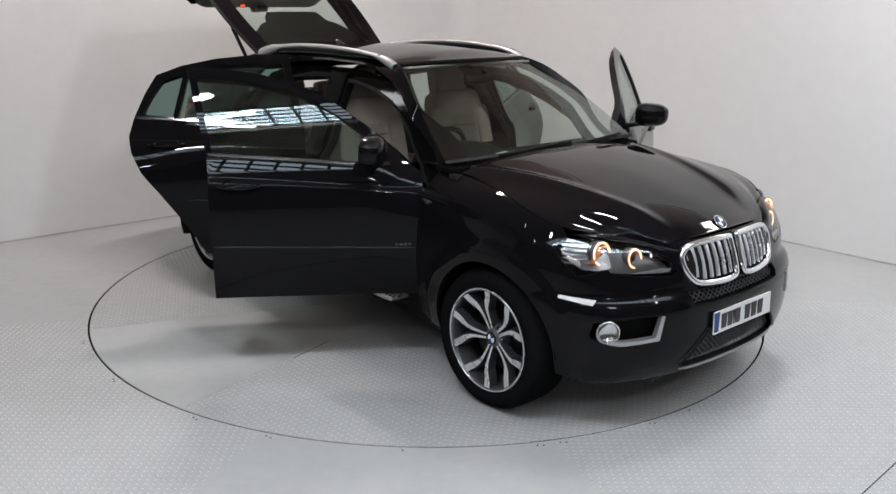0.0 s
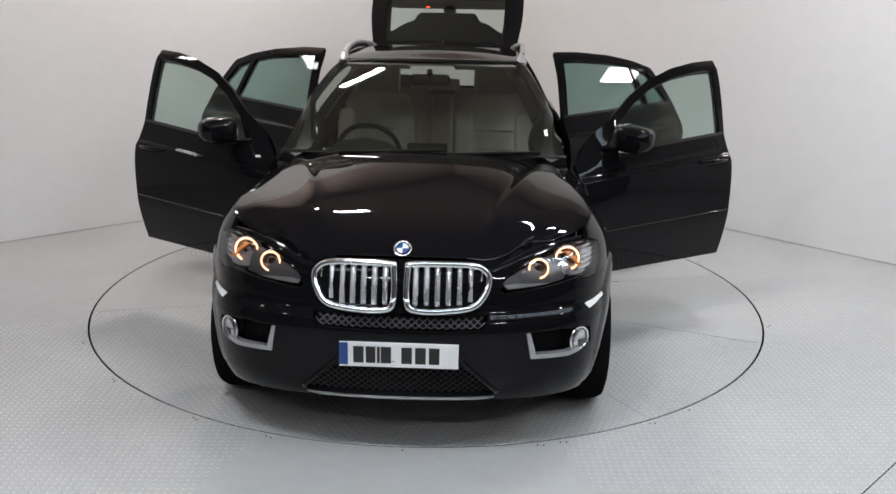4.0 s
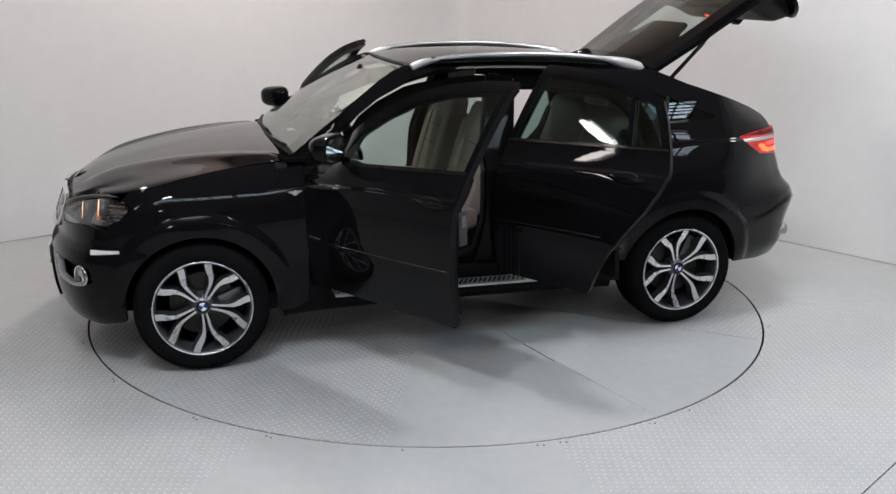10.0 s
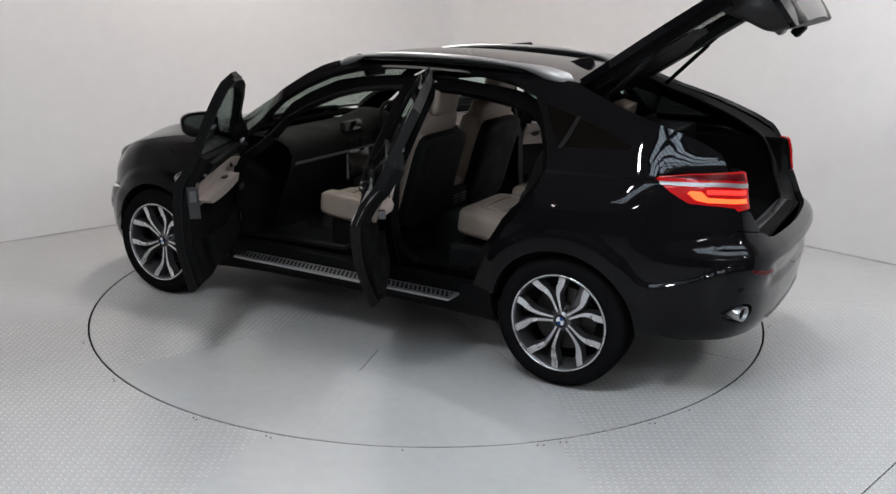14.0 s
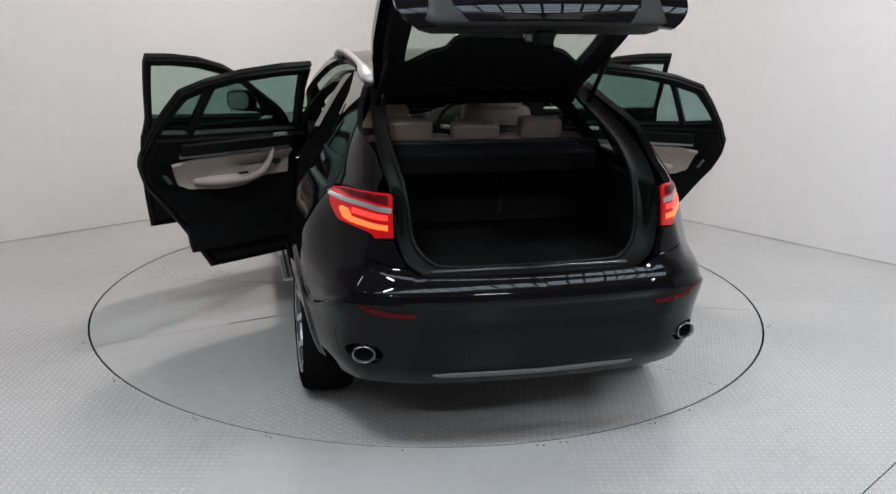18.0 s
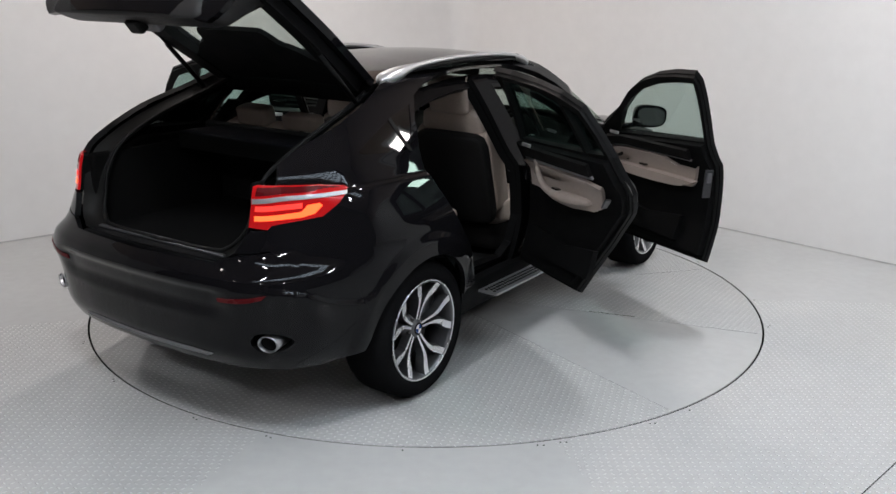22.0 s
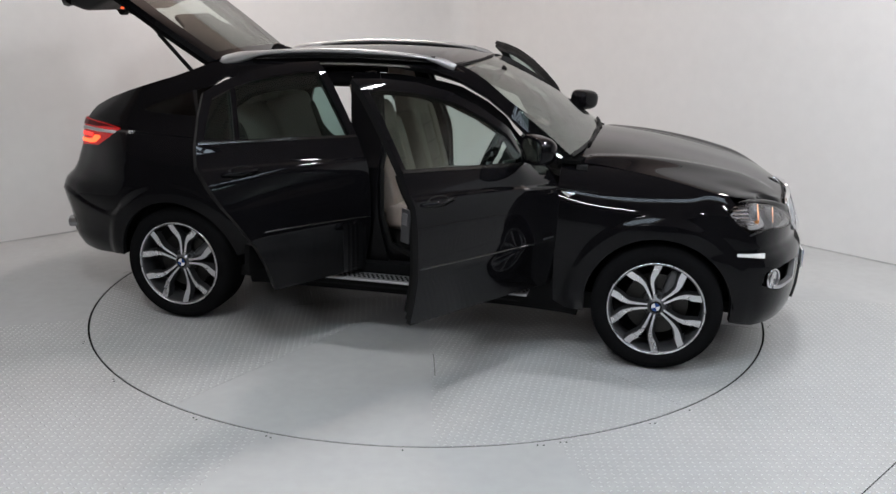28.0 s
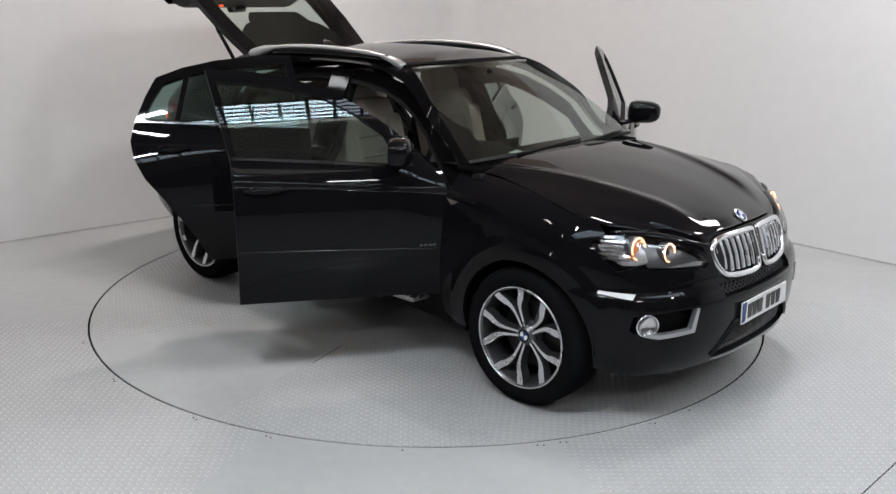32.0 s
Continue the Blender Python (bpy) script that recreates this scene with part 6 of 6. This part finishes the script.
def front_seat(s):
    seat = new("front_seat")
    seat.parent = car
    tagged(seat, "beige leather front seat with black back shell")
    x = s * 0.40
    pad("cushion", x, 0.05, 0.685, 0.50, 0.54, 0.14, 4, SEAT, seat)
    pad("cushion_insert", x, 0.035, 0.742, 0.30, 0.42, 0.06, 4, SEAT_PERF, seat, label="perforated beige leather seat insert")
    for k in (-1, 0, 1):
        seam([(x + 0.15 * d, 0.04 + 0.13 * k, 0.776 + 0.009 * k - 0.008 * d * d) for d in (-1, -0.5, 0, 0.5, 1)], seat)
    for d in (-1, 1):
        pad("cushion_bolster", x + d * 0.215, 0.06, 0.715, 0.12, 0.52, 0.15, 4, SEAT, seat)
        pad("back_bolster", x + d * 0.205, -0.262, 0.98, 0.13, 0.16, 0.54, 16, SEAT, seat)
    pad("thigh_rest", x, 0.335, 0.688, 0.36, 0.11, 0.115, 8, SEAT, seat)
    pad("seat_base", x, 0.04, 0.53, 0.46, 0.50, 0.20, 2, DARK_LEATHER, seat)
    pad("backrest", x, -0.275, 1.03, 0.46, 0.13, 0.68, 16, SEAT, seat)
    pad("back_insert", x, -0.232, 0.99, 0.27, 0.075, 0.50, 16, SEAT_PERF, seat, label="perforated beige leather back insert")
    tilt = Matrix.Translation((x, -0.232, 0.99)) @ Matrix.Rotation(radians(16), 4, "X")
    for k in (-1, 0, 1):
        seam([tilt @ Vector((0.13 * d, 0.0415 - 0.004 * d * d, 0.13 * k)) for d in (-1, -0.5, 0, 0.5, 1)], seat)
    pad("back_shell", x, -0.352, 0.92, 0.53, 0.09, 0.60, 16, DARK_LEATHER, seat)
    pad("headrest", x, -0.41, 1.435, 0.285, 0.12, 0.215, 12, SEAT, seat)
    for d in (-0.06, 0.06):
        part("headrest_post", tube_bm([(x + d, -0.36, 1.30), (x + d, -0.39, 1.42)], 0.007, 8), CHROME, seat, smooth=True)


def rear_seat():
    seat = new("rear_seat")
    seat.parent = car
    tagged(seat, "beige leather rear bench of two sculpted seats")
    for s in (1, -1):
        x = s * 0.36
        pad("cushion", x, -0.90, 0.715, 0.60, 0.50, 0.16, 6, SEAT, seat)
        pad("cushion_insert", x, -0.92, 0.785, 0.34, 0.38, 0.05, 6, SEAT_PERF, seat)
        for k in (-1, 0, 1):
            seam([(x + 0.16 * d, -0.92 + 0.12 * k, 0.813 + 0.0125 * k - 0.006 * d * d) for d in (-1, -0.5, 0, 0.5, 1)], seat)
        pad("backrest", x, -1.19, 1.0, 0.58, 0.14, 0.62, 20, SEAT, seat)
        pad("back_insert", x, -1.145, 0.97, 0.33, 0.07, 0.46, 20, SEAT_PERF, seat)
        pad("side_bolster", s * 0.61, -1.17, 0.97, 0.11, 0.14, 0.50, 20, DARK_LEATHER, seat)
        pad("headrest", x, -1.30, 1.338, 0.235, 0.10, 0.105, 14, SEAT, seat)
        for d in (-0.06, 0.06):
            part("headrest_post", tube_bm([(x + d, -1.27, 1.24), (x + d, -1.29, 1.34)], 0.006, 8), CHROME, seat, smooth=True)
    pad("armrest", 0, -1.16, 0.98, 0.18, 0.14, 0.56, 20, SEAT, seat)
    pad("middle_headrest", 0, -1.29, 1.325, 0.26, 0.09, 0.085, 14, SEAT, seat)
    part("belt_strap", box_bm(0.14, -1.372, 1.02, 0.022, 0.006, 0.32, m=Matrix.Rotation(radians(20), 4, "X")), mat("webbing", (0.03, 0.027, 0.018), 0.8, vary=0.2), seat, "thin dull strap hanging on the rear bench")
    part("seat_plinth", box_bm(0, -0.86, 0.48, 1.30, 0.50, 0.24, 0.03), CARPET, seat)
    part("seat_back", box_bm(0, -1.31, 0.98, 1.30, 0.04, 0.66, 0.01, m=Matrix.Rotation(radians(20), 4, "X")), CARPET, seat)


def boot():
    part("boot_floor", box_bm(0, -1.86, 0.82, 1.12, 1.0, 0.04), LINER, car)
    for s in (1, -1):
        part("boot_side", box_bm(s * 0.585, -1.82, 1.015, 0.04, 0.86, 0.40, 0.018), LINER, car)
    part("boot_sill_trim", box_bm(0, -2.30, 0.868, 0.92, 0.05, 0.012, 0.004), DARK_ALLOY, car)
    part("boot_sill", box_bm(0, -2.34, 0.845, 1.0, 0.09, 0.03, 0.01), BLACK_TRIM, car)
    part("parcel_shelf", box_bm(0, -1.55, 1.262, 1.06, 0.34, 0.03, 0.012), mat("grey_shelf_cloth", (0.005, 0.0055, 0.008), 0.8, spec=0.1, vary=0.1, bump=0.3, bump_scale=700), car)
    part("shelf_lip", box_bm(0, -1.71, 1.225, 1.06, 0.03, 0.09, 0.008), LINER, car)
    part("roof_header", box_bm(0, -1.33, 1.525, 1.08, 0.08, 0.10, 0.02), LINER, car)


cabin()
for s in (1, -1):
    front_seat(s)
rear_seat()
boot()


# ---- ceiling fittings ----
for x, y, z, length, width, angle, tilt, *_ in LAMPS:
    f = new("ceiling_light" if z == CEIL else "wall_light")
    f.matrix_world = pose(x, y, z, 0, 0, angle) @ pose(0, 0, 0, tilt, 0, 0)
    if z == CEIL:
        tagged(f, "short white batten light fixed under the ceiling", "ceiling light", group="ceiling lights")
    else:
        tagged(f, "compact flood light on a bracket on the white wall", "flood light", group="wall flood lights")
        part("bracket", box_bm(0, 0.1, 0.02, 0.05, 0.5, 0.03, 0.006), STEEL, f)
    part("housing", box_bm(0, 0, -0.055, length + 0.1, width + 0.08, 0.11, 0.01), WHITE, f)
    part("diffuser", box_bm(0, 0, -0.125, length, width, 0.03, 0.008), LAMP_WHITE, f)


def skylight(x, y, length, width, angle, pitch, rows):
    """Glazed strip in the ceiling, divided by dark bars into small oblong panes."""
    sk = tagged(new("skylight"), "long glazed ceiling strip divided by dark glazing bars", "skylight")
    sk.location = (x, y, CEIL)
    sk.rotation_euler = (0, 0, radians(angle))
    n = int(length / pitch)
    span = width / rows
    for k in range(n):
        for r in range(rows):
            part("pane", box_bm((k + 0.5) * pitch - n * pitch / 2, (r + 0.5) * span - width / 2, -0.02, pitch - 0.03, span - 0.026, 0.02), SKY_GLOW, sk)
    for k in range(n + 1):
        part("glazing_bar", box_bm(k * pitch - n * pitch / 2, 0, -0.03, 0.034, width + 0.04, 0.05), STEEL, sk)
    for r in range(rows + 1):
        part("rail", box_bm(0, r * span - width / 2, -0.028, n * pitch + 0.04, 0.03, 0.044), STEEL, sk)
    part("frosted_band", box_bm(0, -width / 2 - 0.085, -0.03, n * pitch + 0.04, 0.09, 0.04), FROST_GLOW, sk, "plain frosted strip beside the panes")


SKY_GLOW = mat("daylight_pane", (0.8, 0.85, 0.9), 0.4, vary=0, emit=(0.72, 0.86, 1.0), power=13.0)
FROST_GLOW = mat("frosted_pane", (0.8, 0.8, 0.75), 0.5, vary=0, emit=(1.0, 0.98, 0.88), power=1.3)
skylight(1.1, -3.84, 8.6, 0.6, 23, 0.27, 5)


def motions():
    rows_t, rows_c = [], []
    for t, a in TURN:
        rows_t.append((t, pose(0, 0, 0, 0, 0, a)))
        rows_c.append((t, pose(0, 0, 0, 0, 0, a) @ pose(CAR_OFF[0], CAR_OFF[1], 0)))
    walk(turntable_ob, rows_t)
    walk(car, rows_c)


motions()
